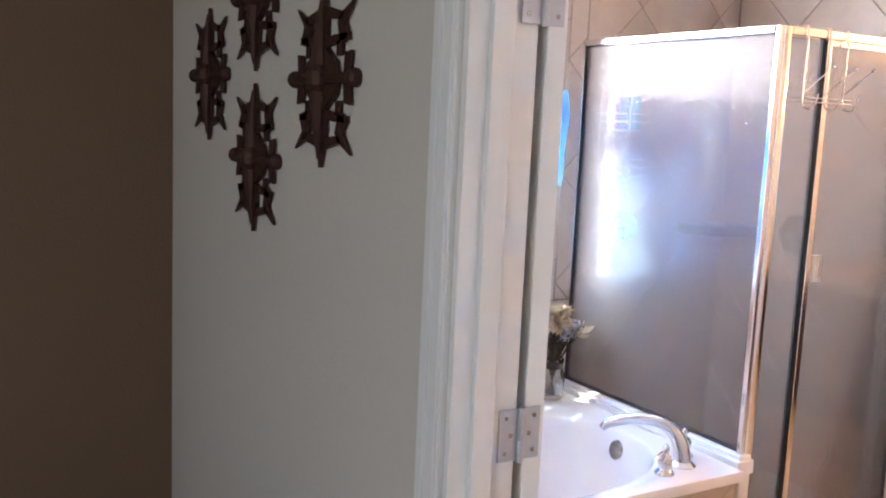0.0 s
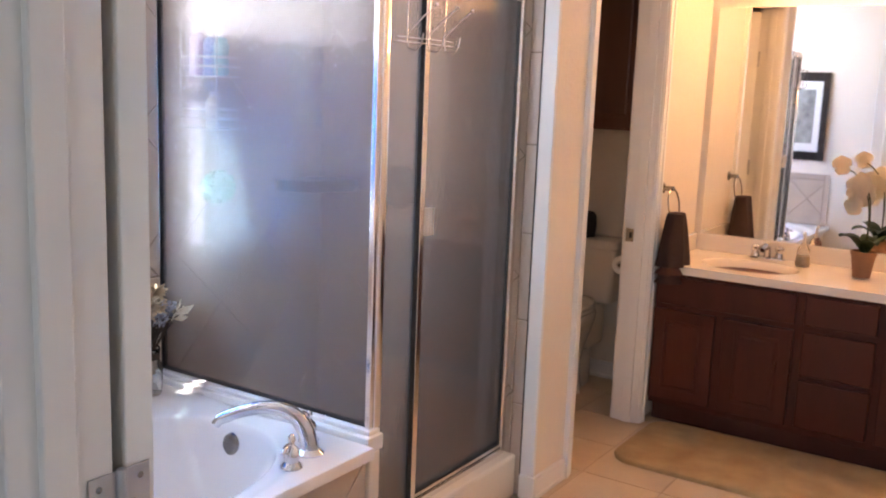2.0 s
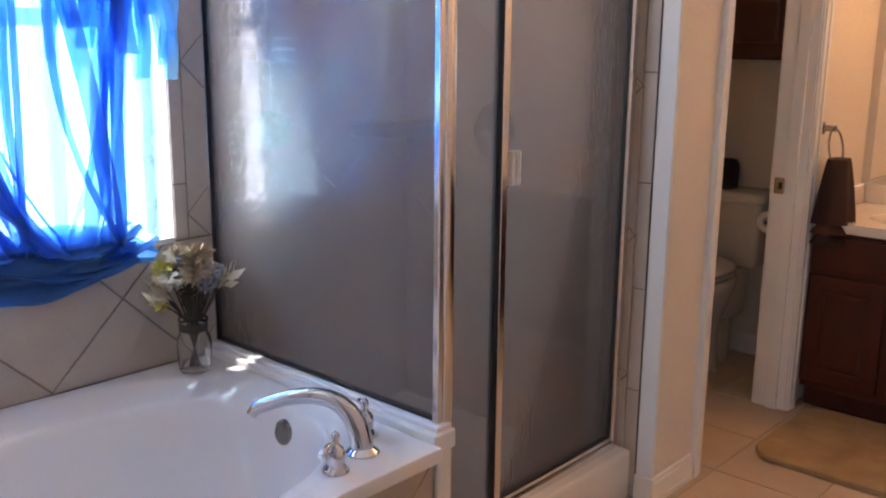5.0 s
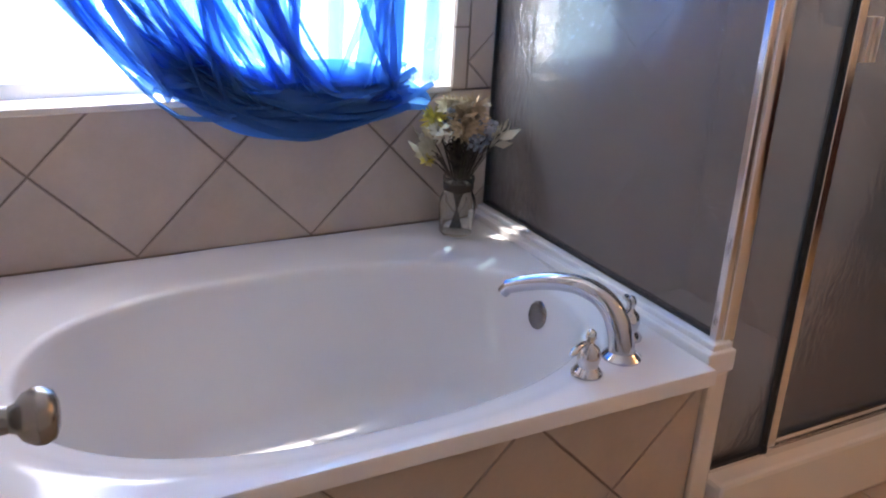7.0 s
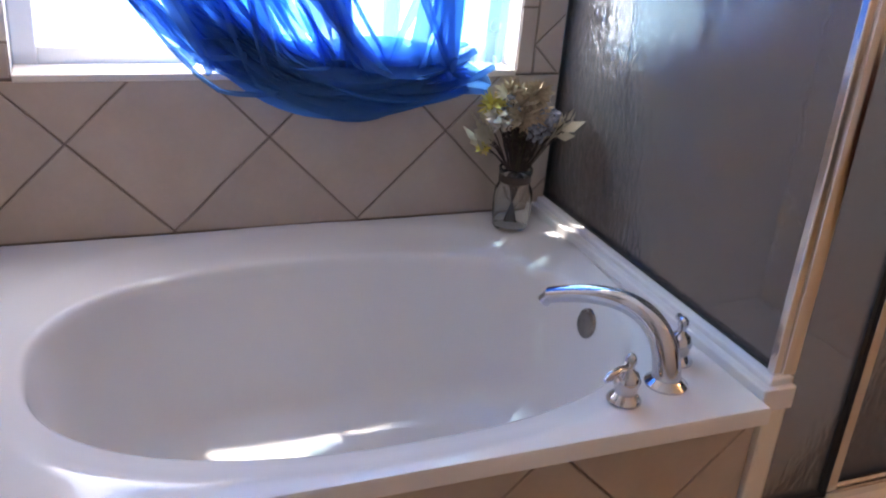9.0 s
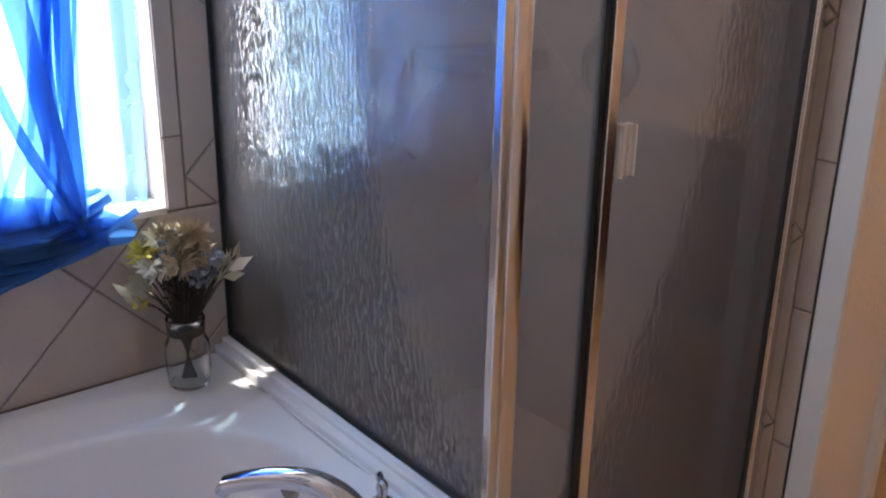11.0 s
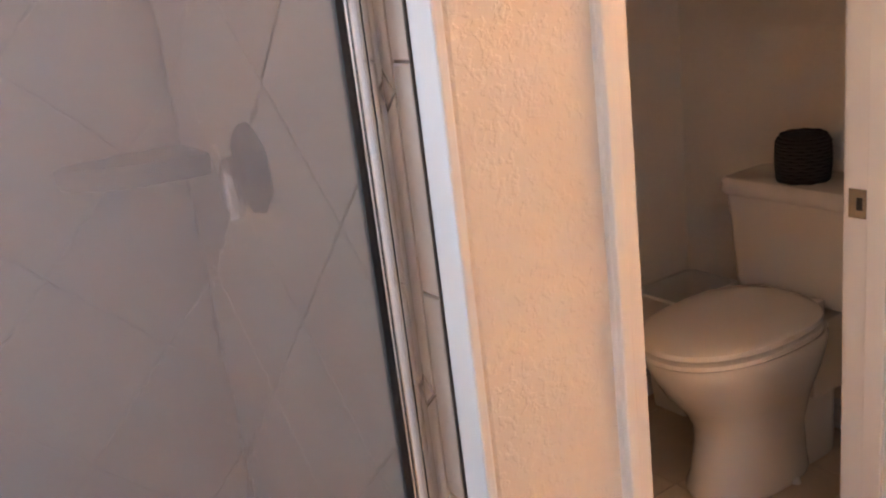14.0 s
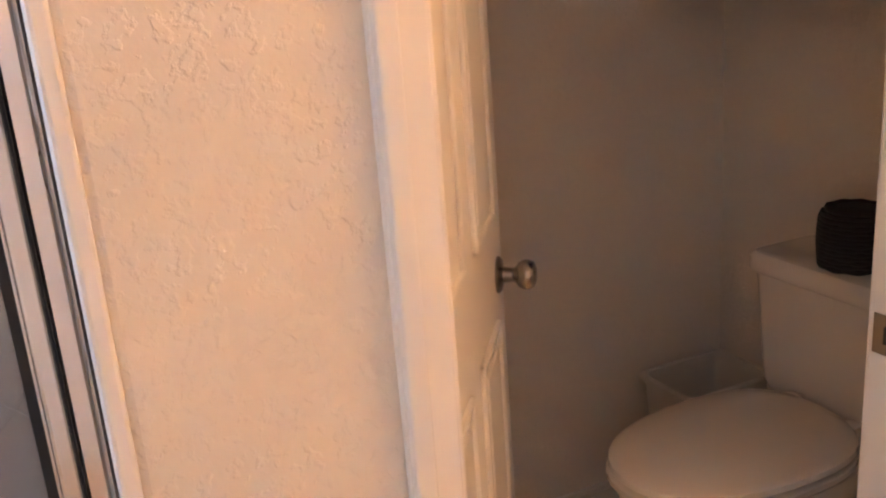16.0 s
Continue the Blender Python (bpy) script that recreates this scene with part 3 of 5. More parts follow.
panel_sheet(-1.2, -0.52, "sheer_panel", PALEBLUE, -0.03, 8, 0.01, lambda x: hem(x) + 0.04, 4, 0.62)
# long narrow strips that hang, cross each other, and turn along the lower edge
for s in range(44):
    u = rnd.random()
    x0 = -1.22 + 0.98 * u ** 1.25
    x1 = -0.95 + 0.58 * min(1, u * 0.9 + 0.1) + rnd.uniform(-0.12, 0.14)
    if x0 > -0.45:
        x1 = x0 + rnd.uniform(-0.2, 0.02)
    x1 = min(-0.34, max(-0.93, x1))
    tail = rnd.uniform(0.02, 0.14) * (1 if rnd.random() < 0.8 else -0.4) * (0.4 if x1 > -0.42 else 1)
    wide, y0, belly = rnd.uniform(0.005, 0.026), rnd.uniform(-0.08, -0.035), rnd.uniform(-0.05, 0.03)
    z1 = hem(x1) + rnd.uniform(0.02, 0.08)
    tw = rnd.uniform(-1.0, 1.0)
    rows = []
    for i in range(25):
        v = i / 20
        w = min(1, v)
        x = x0 + (x1 - x0) * w ** 1.9 + belly * math.sin(3.14 * w)
        z = TOP + (z1 - TOP) * (1 - (1 - w) ** 1.12)
        if v > 0.9:
            k = (v - 0.9) / 0.3
            x += tail * k * k
            z -= 0.025 * math.sin(3.14 * min(1, k) * 0.6)
        y = y0 - 0.035 * math.sin(2.5 * w)
        a = tw * math.sin(2.2 * w) * 1.1
        up = 0.0 if v < 0.85 else min(1, (v - 0.85) / 0.3)
        rows.append([(x + wide * j * math.cos(a) * (1 - 0.7 * up), y + wide * j * math.sin(a) + 0.006 * math.cos(3.0 * j), z + wide * j * 0.8 * up * (1 if tail > 0 else -1)) for j in (-1, -0.6, -0.2, 0.2, 0.6, 1)])
    cloth(rows, "strip", BLUE if rnd.random() < 0.7 else MIDBLUE)
# bunched folds along the lower edge
for s in range(19):
    xa, xb = rnd.uniform(-1.08, -0.8), rnd.uniform(-0.5, -0.2)
    za, zb = hem(xa) + rnd.uniform(0.03, 0.16), rnd.uniform(0.8, 0.9)
    dip = rnd.uniform(0.798, 0.865)
    wide, yy = (rnd.uniform(0.014, 0.034) if s > 4 else 0.052), rnd.uniform(-0.1, -0.04)
    pts = arc((xa, yy + 0.02, za), ((xa + xb) / 2 + rnd.uniform(-0.12, 0.12), yy - 0.02, 2 * dip - (za + zb) / 2 - 0.0), (xb, yy + 0.02, zb), 22)
    ph = rnd.uniform(0, 6)
    rows = [[(p.x, p.y + 0.012 * math.cos(4 * j + ph) + 0.005 * math.sin(17 * p.x + ph), p.z + wide * j * (0.4 + 0.8 * math.sin(3.14 * i / 22))) for j in (-1, -0.6, -0.2, 0.2, 0.6, 1)] for i, p in enumerate(pts)]
    cloth(rows, "swag_fold", BLUE if s % 4 else MIDBLUE)
for s in range(26):
    x0, wide, z1 = -0.46 + 0.31 * s / 25, rnd.uniform(0.014, 0.03), rnd.uniform(1.26, 1.54)
    rows = [[(x0 + wide * j + 0.012 * math.sin(5 * v + s), -0.045 - 0.02 * (s % 3) + 0.006 * math.cos(3 * j), TOP + (z1 - TOP) * v) for j in (-1, -0.5, 0, 0.5, 1)] for v in [i / 8 for i in range(9)]]
    cloth(rows, "strip", (MIDBLUE, PALEBLUE, MIDBLUE, PALEBLUE, BLUE)[s % 5])
bm = tube([(-1.2, -0.05, TOP), (-0.7, -0.05, TOP), (-0.14, -0.05, TOP)], 0.007)
rod = part("rod", bm, NICKEL, curtain)
rod.matrix_parent_inverse = curtain.matrix_world.inverted()

# ---- bathtub ----
tub = thing("bathtub", "white oval drop-in bathtub with tiled apron under the window", "bathtub")
CX, CY, RA, RB = -0.685, -0.505, 0.592, 0.362


def oval(a, b, n=72, e=2.35, cx=CX, cy=CY):
    out = []
    for k in range(n):
        t = 2 * math.pi * k / n
        c, s = math.cos(t), math.sin(t)
        out.append((cx + a * math.copysign(abs(c) ** (2 / e), c), cy + b * math.copysign(abs(s) ** (2 / e), s)))
    return out


def deck_edge(n=72, x0=XW + 0.009, x1=-0.046, y0=-0.982, y1=-0.01):
    """Points on the deck's rectangle, one for each point of the oval."""
    out = []
    for x, y in oval(RA, RB, n):
        dx, dy = x - CX, y - CY
        k = min(((x1 if dx > 0 else x0) - CX) / dx if abs(dx) > 1e-6 else 1e9, ((y1 if dy > 0 else y0) - CY) / dy if abs(dy) > 1e-6 else 1e9)
        out.append((CX + dx * k, CY + dy * k))
    # corners exactly
    for cx_, cy_ in ((x0, y0), (x0, y1), (x1, y0), (x1, y1)):
        i = min(range(n), key=lambda q: (out[q][0] - cx_) ** 2 + (out[q][1] - cy_) ** 2)
        out[i] = (cx_, cy_)
    return out


edge = deck_edge()
rings = [[(x, y, DECK - 0.034) for x, y in edge], [(x, y, DECK - 0.004) for x, y in edge],
         [(CX + (x - CX) * 0.995, CY + (y - CY) * 0.995, DECK) for x, y in edge]]
# flat deck, soft outer roll, a shallow slope and a tight inner rim
roll = oval(RA + 0.085, RB + 0.098, cx=CX - 0.005, cy=CY + 0.012)
for (grow, dz) in ((1.06, 0.0), (1.02, 0.001), (0.99, 0.004), (0.965, 0.009)):
    rings.append([(CX + (x - CX) * grow, CY + (y - CY) * grow, DECK - dz) for x, y in roll])
lip = oval(RA, RB)
for k, dz in ((0.45, 0.019), (0.12, 0.027), (0.03, 0.031)):
    rings.append([(ox + (rx_ - ox) * k, oy + (ry_ - oy) * k, DECK - dz) for (ox, oy), (rx_, ry_) in zip(lip, roll)])
for sc, z in ((0.994, DECK - 0.038), (0.986, DECK - 0.056), (0.972, DECK - 0.1), (0.945, DECK - 0.18), (0.9, DECK - 0.27), (0.84, DECK - 0.335), (0.74, DECK - 0.375), (0.5, DECK - 0.388), (0.2, DECK - 0.39)):
    rings.append([(x, y, z) for x, y in oval(RA * sc, RB * sc * (1 if sc > 0.9 else 0.98))])
bm = loft(rings, False)
bm.faces.new([v for v in bm.verts][-72:])
shell = part("tub_shell", bm, ACRYLIC, tub, "glossy white acrylic deck and basin", True)
apron = part("apron", boxes((XW + 0.005, -0.03, -0.936, -0.9, 0, DECK - 0.03)), GROUT, tub, "beige diamond tile apron")
on_apron = lambda u, v, h: (u, -0.935 - h, v)
h0 = 0.2178
for i in range(-8, 5):
    for j in range(-4, 3):
        if (i + j) % 2 == 0:
            continue
        cu, cv, g = -0.456 + i * h0, 0.425 + j * h0, h0 - 0.0036
        poly = clip([(cu - g, cv), (cu, cv - g), (cu + g, cv), (cu, cv + g)], XW + 0.006, -0.033, 0.004, DECK - 0.036)
        if poly:
            tile_piece(poly, on_apron, TILE, apron)
# marble curb under the fixed glass panel, with a stepped front
bm = boxes((-0.045, 0.03, -0.955, -0.006, DECK - 0.03, DECK + 0.018), (-0.026, 0.026, -0.945, -0.006, DECK + 0.012, DECK + 0.032), bevel=0.004)
part("panel_curb", bm, ACRYLIC, tub, "white stepped marble curb")
bm = boxes((-0.03, 0.022, -0.952, -0.9, 0, DECK - 0.028), bevel=0.008)
part("corner_post", bm, CULTURED, tub, "ivory rounded corner trim")
part("overflow_plate", lathe([(0, 0.012), (0.03, 0.012), (0.036, 0.008), (0.037, 0)], 28, pose(-0.104, -0.459, 0.36, 0, -78, 0)), NICKEL, tub, "round satin overflow plate", True)

# ---- tub filler ----
faucet = thing("tub_faucet", "chrome arched tub spout with two lever handles on the deck", "faucet")
P0, P1, P2 = (-0.19, -0.862, DECK + 0.0), (-0.2, -0.85, DECK + 0.205), (-0.325, -0.64, DECK + 0.086)
pts = arc(P0, P1, P2, 22)
bm = tube(pts, [0.028 - 0.012 * (k / 22) ** 0.8 for k in range(23)], 20)
part("spout", bm, CHROME, faucet, "", True)
part("spout_flange", lathe([(0.04, 0), (0.04, 0.004), (0.031, 0.012), (0.027, 0.016)], 28, pose(-0.19, -0.862, DECK)), CHROME, faucet, "", True)
part("spout_outlet", tube([(-0.324, -0.641, DECK + 0.086), (-0.331, -0.631, DECK + 0.07)], 0.0135, 16), CHROME, faucet, "", True)
for hx, hy, turn in ((-0.296, -0.889, 200), (-0.122, -0.795, 60)):
    body = part("handle_body", lathe([(0.031, 0), (0.031, 0.004), (0.026, 0.010), (0.02, 0.018), (0.022, 0.03), (0.024, 0.042), (0.018, 0.056), (0.01, 0.062), (0.008, 0.07),
                (0.011, 0.078), (0.009, 0.088), (0.004, 0.094), (0, 0.095)], 24, pose(hx, hy, DECK)), CHROME, faucet, "", True)
    d = (math.cos(radians(turn)), math.sin(radians(turn)))
    lv = tube([(hx, hy, DECK + 0.066), (hx + d[0] * 0.03, hy + d[1] * 0.03, DECK + 0.072), (hx + d[0] * 0.055, hy + d[1] * 0.055, DECK + 0.066), (hx + d[0] * 0.066, hy + d[1] * 0.066, DECK + 0.062)],
              [0.006, 0.0065, 0.008, 0.004], 12)
    part("lever", lv, CHROME, body, "", True)

# ---- vase of dried flowers ----
VX, VY = -0.16, -0.125
vase = thing("vase", "clear glass jar vase on the tub deck", "vase", (VX, VY, DECK))
part("jar", lathe([(0, 0.004), (0.040, 0.004), (0.045, 0.012), (0.048, 0.05), (0.049, 0.085), (0.047, 0.103), (0.040, 0.118), (0.0385, 0.124), (0.0385, 0.146), (0.0415, 0.149), (0.042, 0.16), (0.040, 0.163),
     (0.0375, 0.16), (0.0355, 0.146), (0.0355, 0.124), (0.044, 0.1), (0.046, 0.085), (0.045, 0.05), (0.041, 0.014), (0, 0.012)], 32), GLASS, vase, "", True)
part("neck_band", lathe([(0.0389, 0.126), (0.0402, 0.128), (0.0402, 0.143), (0.0389, 0.145)], 32), DRYDARK, vase, "dark twine round the neck", True)
bouquet = thing("dried_bouquet", "dried bouquet of straw, blue and yellow blooms in a jar", "dried flowers", (VX, VY, DECK + 0.018))
q = random.Random(5)


RIGHT, DEEP = Vector((0.85, -0.5, 0)), Vector((0.5, 0.85, 0))


def sprig(kind, side, deep, height, seed, size=1.0):
    """One stem with its head: straw, yellow, white, blue, leafy, dark or grass."""
    w = random.Random(seed)
    top = RIGHT * side + DEEP * deep + Vector((0, 0, height))
    foot = Vector((-top.x * 0.14, -top.y * 0.14, 0.002))
    neck = Vector((top.x * 0.24, top.y * 0.24, 0.14))
    mid = neck.lerp(top, 0.5) + Vector((0, 0, 0.01))
    st = part("stem", tube([foot, neck, mid, top], [0.0017, 0.0017, 0.0015, 0.0011], 6), DRYDARK if kind != "straw" else STEM, bouquet)
    bm = bmesh.new()
    if kind in ("straw", "yellow", "white"):
        for k in range(int(110 * size)):
            d = Vector((w.gauss(0, 1), w.gauss(0, 1), w.gauss(0, 1) + 0.5)).normalized() * w.uniform(0.006, 0.019) * size
            p = top + d
            sd = d.orthogonal().normalized() * 0.0026 * size
            tip = p + d * 0.55
            bm.faces.new([bm.verts.new(q_) for q_ in (top + d * 0.3, p + sd, tip, p - sd)])
        part("bloom", bm, {"straw": DRYSTRAW, "yellow": DRYYELLOW, "white": PETAL}[kind], st)
    elif kind == "blue":
        for k in range(8):
            c = mid.lerp(top, 0.3 + 0.1 * k) + Vector((w.uniform(-.012, .012), w.uniform(-.012, .012), w.uniform(-.004, .004)))
            bmesh.ops.create_icosphere(bm, subdivisions=1, radius=w.uniform(0.005, 0.009), matrix=Matrix.Translation(c))
        part("bud", bm, DRYBLUE, st)
    elif kind == "leafy":
        for k in range(5):
            c = mid.lerp(top, 0.35 + 0.16 * k)
            d = (top - neck).normalized() * 0.035 + Vector((w.gauss(0, 0.014), w.gauss(0, 0.014), w.gauss(0, 0.01)))
            sd = d.orthogonal().normalized() * 0.014
            bm.faces.new([bm.verts.new(q_) for q_ in (c, c + d * 0.45 + sd, c + d, c + d * 0.45 - sd)])
        part("leaves", bm, DRYLEAF, st)
    else:
        for k in range(16):
            c = neck.lerp(top, 0.3 + 0.045 * k)
            d = Vector((w.gauss(0, 1), w.gauss(0, 1), 0.9)).normalized() * w.uniform(0.012, 0.022)
            sd = d.orthogonal().normalized() * 0.0035
            bm.faces.new([bm.verts.new(q_) for q_ in (c, c + d * 0.5 + sd, c + d, c + d * 0.5 - sd)])
        part("leaves", bm, DRYDARK, st)


for k in range(11):
    sprig("straw", q.uniform(-0.035, 0.035), q.uniform(-0.03, 0.03), q.uniform(0.265, 0.328), 100 + k, 1.6)
sprig("yellow", -0.072, -0.01, 0.292, 200, 1.5)
sprig("yellow", -0.066, 0.02, 0.278, 201, 0.8)
sprig("yellow", -0.085, -0.02, 0.185, 202, 0.9)
sprig("white", -0.06, -0.03, 0.268, 203, 1.2)
sprig("white", -0.045, -0.02, 0.25, 204, 1.1)
for k in range(15):
    sprig("blue", q.uniform(0.035, 0.085), q.uniform(-0.03, 0.03), q.uniform(0.25, 0.305), 300 + k)
for k in range(4):
    sprig("blue", q.uniform(-0.05, -0.02), q.uniform(-0.03, 0.03), q.uniform(0.26, 0.32), 320 + k)
for k in range(7):
    sprig("leafy", q.uniform(0.08, 0.115), q.uniform(-0.03, 0.03), q.uniform(0.235, 0.28), 400 + k)
    sprig("leafy", q.uniform(-0.105, -0.075), q.uniform(-0.03, 0.03), q.uniform(0.19, 0.26), 420 + k)
for k in range(30):
    sprig("dark", q.uniform(-0.055, 0.065), q.uniform(-0.04, 0.04), q.uniform(0.21, 0.29), 500 + k)

# ---- shower enclosure ----
shower = thing("shower_enclosure", "framed shower enclosure with rain-textured obscure glass and bright aluminium frame", "shower")
YG, ZT, ZB = -0.925, 1.84, 0.165


def bar(name, *b, mat_=None, parent=None, bevel=0.003):
    bm = bmesh.new()
    box(bm, *b, bevel=bevel)
    return part(name, bm, mat_ or FRAME, parent or shower)


def pane(*b, parent=None, glass=SHOWERGLASS_BACK):
    ob = part("glass_pane", boxes(b), glass, parent or shower, "rain-textured obscure glass")
    ob.visible_shadow = False
    return ob


# fixed panel over the tub deck
pane(-0.003, 0.003, -0.916, -0.016, DECK + 0.038, ZT - 0.02, glass=SHOWERGLASS)
bar("wall_channel", -0.012, 0.012, -0.015, -0.007, DECK + 0.032, ZT)
bar("sill_channel", -0.011, 0.011, -0.914, -0.015, DECK + 0.032, DECK + 0.0375, bevel=0.001)
bar("header", -0.016, 0.016, -0.912, -0.007, ZT - 0.024, ZT)
bar("gasket", -0.0125, 0.0125, -0.0195, -0.0152, DECK + 0.038, ZT - 0.024, mat_=RUBBER, bevel=0)
bar("gasket", -0.0118, 0.0118, -0.914, -0.0195, DECK + 0.0376, DECK + 0.0425, mat_=RUBBER, bevel=0)
bar("gasket", -0.0165, 0.0165, -0.912, -0.0195, ZT - 0.0275, ZT - 0.0245, mat_=RUBBER, bevel=0)
# corner post: a bright flat towards the tub, a groove, and a rounded nose towards the room
bm = boxes((-0.013, 0.004, -0.934, -0.915, DECK + 0.03, ZT), bevel=0.003)
part("post_flat", bm, FRAME, shower)
bm = boxes((0.0035, 0.037, -0.94, -0.912, DECK + 0.03, ZT), bevel=0.006)
part("corner_post", bm, FRAME, shower, "", True)
bar("gasket", 0.0372, 0.0395, YG - 0.006, YG + 0.006, DECK + 0.03, ZT - 0.03, mat_=RUBBER, bevel=0)
# narrow fixed light beside the door, down to the curb
pane(0.034, 0.19, YG - 0.003, YG + 0.003, ZB + 0.01, ZT - 0.03)
bar("jamb_channel", 0.022, 0.036, YG - 0.014, YG + 0.014, ZB, DECK + 0.03)
bar("sill_channel", 0.036, 0.189, YG - 0.013, YG + 0.013, ZB, ZB + 0.012)
bar("gasket", 0.036, 0.189, YG - 0.0145, YG + 0.0145, ZB + 0.0122, ZB + 0.021, mat_=RUBBER, bevel=0)
bar("header", 0.037, 0.815, YG - 0.018, YG + 0.018, ZT - 0.026, ZT)
bar("gasket", 0.1895, 0.2008, YG - 0.0065, YG + 0.0065, ZB, ZT - 0.026, mat_=RUBBER, bevel=0)
bar("strike_jamb", 0.7765, 0.7935, YG - 0.016, YG + 0.016, ZB, ZT - 0.026)
bar("gasket", 0.7938, 0.7968, YG - 0.012, YG + 0.016, ZB, ZT - 0.026, mat_=RUBBER, bevel=0)
bar("jamb_channel", 0.797, 0.8175, YG - 0.008, YG + 0.02, ZB, ZT - 0.026)
# hinged door
sdoor = part("shower_door", boxes((0.2015, 0.2245, YG - 0.017, YG + 0.014, ZB + 0.024, ZT - 0.028), (0.7725, 0.776, YG - 0.012, YG + 0.012, ZB + 0.028, ZT - 0.04),
             (0.2245, 0.7725, YG - 0.012, YG + 0.012, ZB + 0.026, ZB + 0.04), (0.2245, 0.7725, YG - 0.012, YG + 0.012, ZT - 0.046, ZT - 0.028), bevel=0.0015), FRAME, shower)
pane(0.2235, 0.764, YG - 0.003, YG + 0.003, ZB + 0.038, ZT - 0.044, parent=sdoor)
bar("gasket", 0.7635, 0.7722, YG - 0.0065, YG + 0.0065, ZB + 0.03, ZT - 0.036, mat_=RUBBER, parent=sdoor, bevel=0)
bar("gasket", 0.2245, 0.7635, YG - 0.0125, YG + 0.0125, ZB + 0.0402, ZB + 0.0455, mat_=RUBBER, parent=sdoor, bevel=0)
bar("door_sill", 0.2015, 0.7935, YG - 0.02, YG + 0.016, ZB, ZB + 0.0235)
bm = boxes((0.232, 0.266, YG - 0.019, YG - 0.0032, 1.045, 1.13), (0.2325, 0.237, YG - 0.025, YG - 0.0185, 1.045, 1.13), (0.2475, 0.251, YG - 0.0225, YG - 0.0185, 1.045, 1.13),
           (0.261, 0.2655, YG - 0.025, YG - 0.0185, 1.045, 1.13), bevel=0.0012)
part("door_handle", bm, PLASTIC, sdoor, "ribbed white pull handle")
# base and curb
bm = boxes((0.024, XS - 0.005, -0.985, -0.885, 0, ZB), bevel=0.012)
part("curb", bm, CULTURED, shower, "ivory marble curb")
part("shower_pan", boxes((0.02, XS - 0.012, -0.886, -0.012, 0.0, 0.1), bevel=0.006), ACRYLIC, shower, "white shower pan")
part("pony_wall", boxes((-0.028, 0.018, -0.9, -0.006, 0, DECK - 0.03)), GROUT, shower)

shelf = thing("corner_shelf", "dark stone corner soap shelf on the tiled shower wall", "shelf", (0.81, -0.012, 1.1))
bm = bmesh.new()
ring = [(0, 0)] + [(-0.26 * math.cos(radians(a)), -0.2 * math.sin(radians(a))) for a in range(0, 91, 10)]
loft([[(x, y, z) for x, y in ring] for z in (-0.022, 0.022)], True, bm)
part("shelf_board", bm, SLATE, shelf)

valve = thing("shower_valve", "chrome shower valve with round plate and lever on the tiled wall", "shower valve", (XS - 0.008, -0.41, 1.11))
part("plate", lathe([(0.085, 0), (0.083, 0.006), (0.05, 0.012), (0.03, 0.016), (0.03, 0.05), (0.022, 0.055), (0, 0.056)], 32, pose(0, 0, 0, 0, -90, 0)), SLATEMETAL, valve, "", True)
part("lever", tube([(-0.045, 0, 0), (-0.055, -0.03, -0.03), (-0.06, -0.045, -0.075)], [0.02, 0.019, 0.014], 12), CHROME, valve, "", True)

rack = thing("over_door_hooks", "chrome wire three-hook rack hung over the shower header", "hook rack")
bm = bmesh.new()
for z in (1.63, 1.617):
    tube([(0.05, YG - 0.024, z), (0.33, YG - 0.024, z)], 0.0022, 8, bm)
part("crossbar", bm, CHROME, rack)
for hx in (0.095, 0.2, 0.285):
    pts = [(hx, YG + 0.03, ZT - 0.02), (hx, YG + 0.028, ZT + 0.006), (hx, YG - 0.022, ZT + 0.006), (hx, YG - 0.026, ZT - 0.05), (hx, YG - 0.024, 1.617), (hx, YG - 0.03, 1.60),
           (hx, YG - 0.055, 1.592), (hx, YG - 0.075, 1.61), (hx, YG - 0.08, 1.64)]
    hk = part("hook", tube(pts, 0.0026, 8), CHROME, rack, "", True)
    up = tube([(hx, YG - 0.024, 1.64), (hx + 0.03, YG - 0.06, 1.69), (hx + 0.055, YG - 0.085, 1.72)], 0.0026, 8)
    part("prong", up, CHROME, hk, "", True)
    part("ball", lathe([(0, -0.007), (0.005, -0.005), (0.007, 0), (0.005, 0.005), (0, 0.007)], 12, pose(hx + 0.055, YG - 0.085, 1.722)), CHROME, hk, "", True)

# wire caddy hung from the header inside the shower, with bottles and a bath puff
CADX, CADY = 0.1, -0.14
caddy = thing("shower_caddy", "white wire shower caddy hung from the header behind the glass", "shower caddy", (CADX, CADY, 1.33))
for y in (-0.085, 0.085):
    part("upright", tube([(-0.1, y * 0.3, ZT - 1.33 + 0.004), (-0.05, y * 0.3, ZT - 1.33 + 0.004), (-0.048, y * 0.4, 0.42), (-0.046, y, 0.36), (-0.046, y, 0.0)], 0.003, 8), TRIM, caddy, "", True)
for z0 in (0.0, 0.17):
    shelf_part = part("basket_shelf", boxes((-0.046, 0.05, -0.088, 0.088, z0, z0 + 0.004), bevel=0.001), TRIM, caddy)
    for dz in (0.035, 0.065):
        loop = [(-0.046, -0.088), (0.05, -0.088), (0.05, 0.088), (-0.046, 0.088), (-0.046, -0.088)]
        part("rail", tube([(x, y, z0 + dz) for x, y in loop], 0.0028, 6), TRIM, shelf_part)


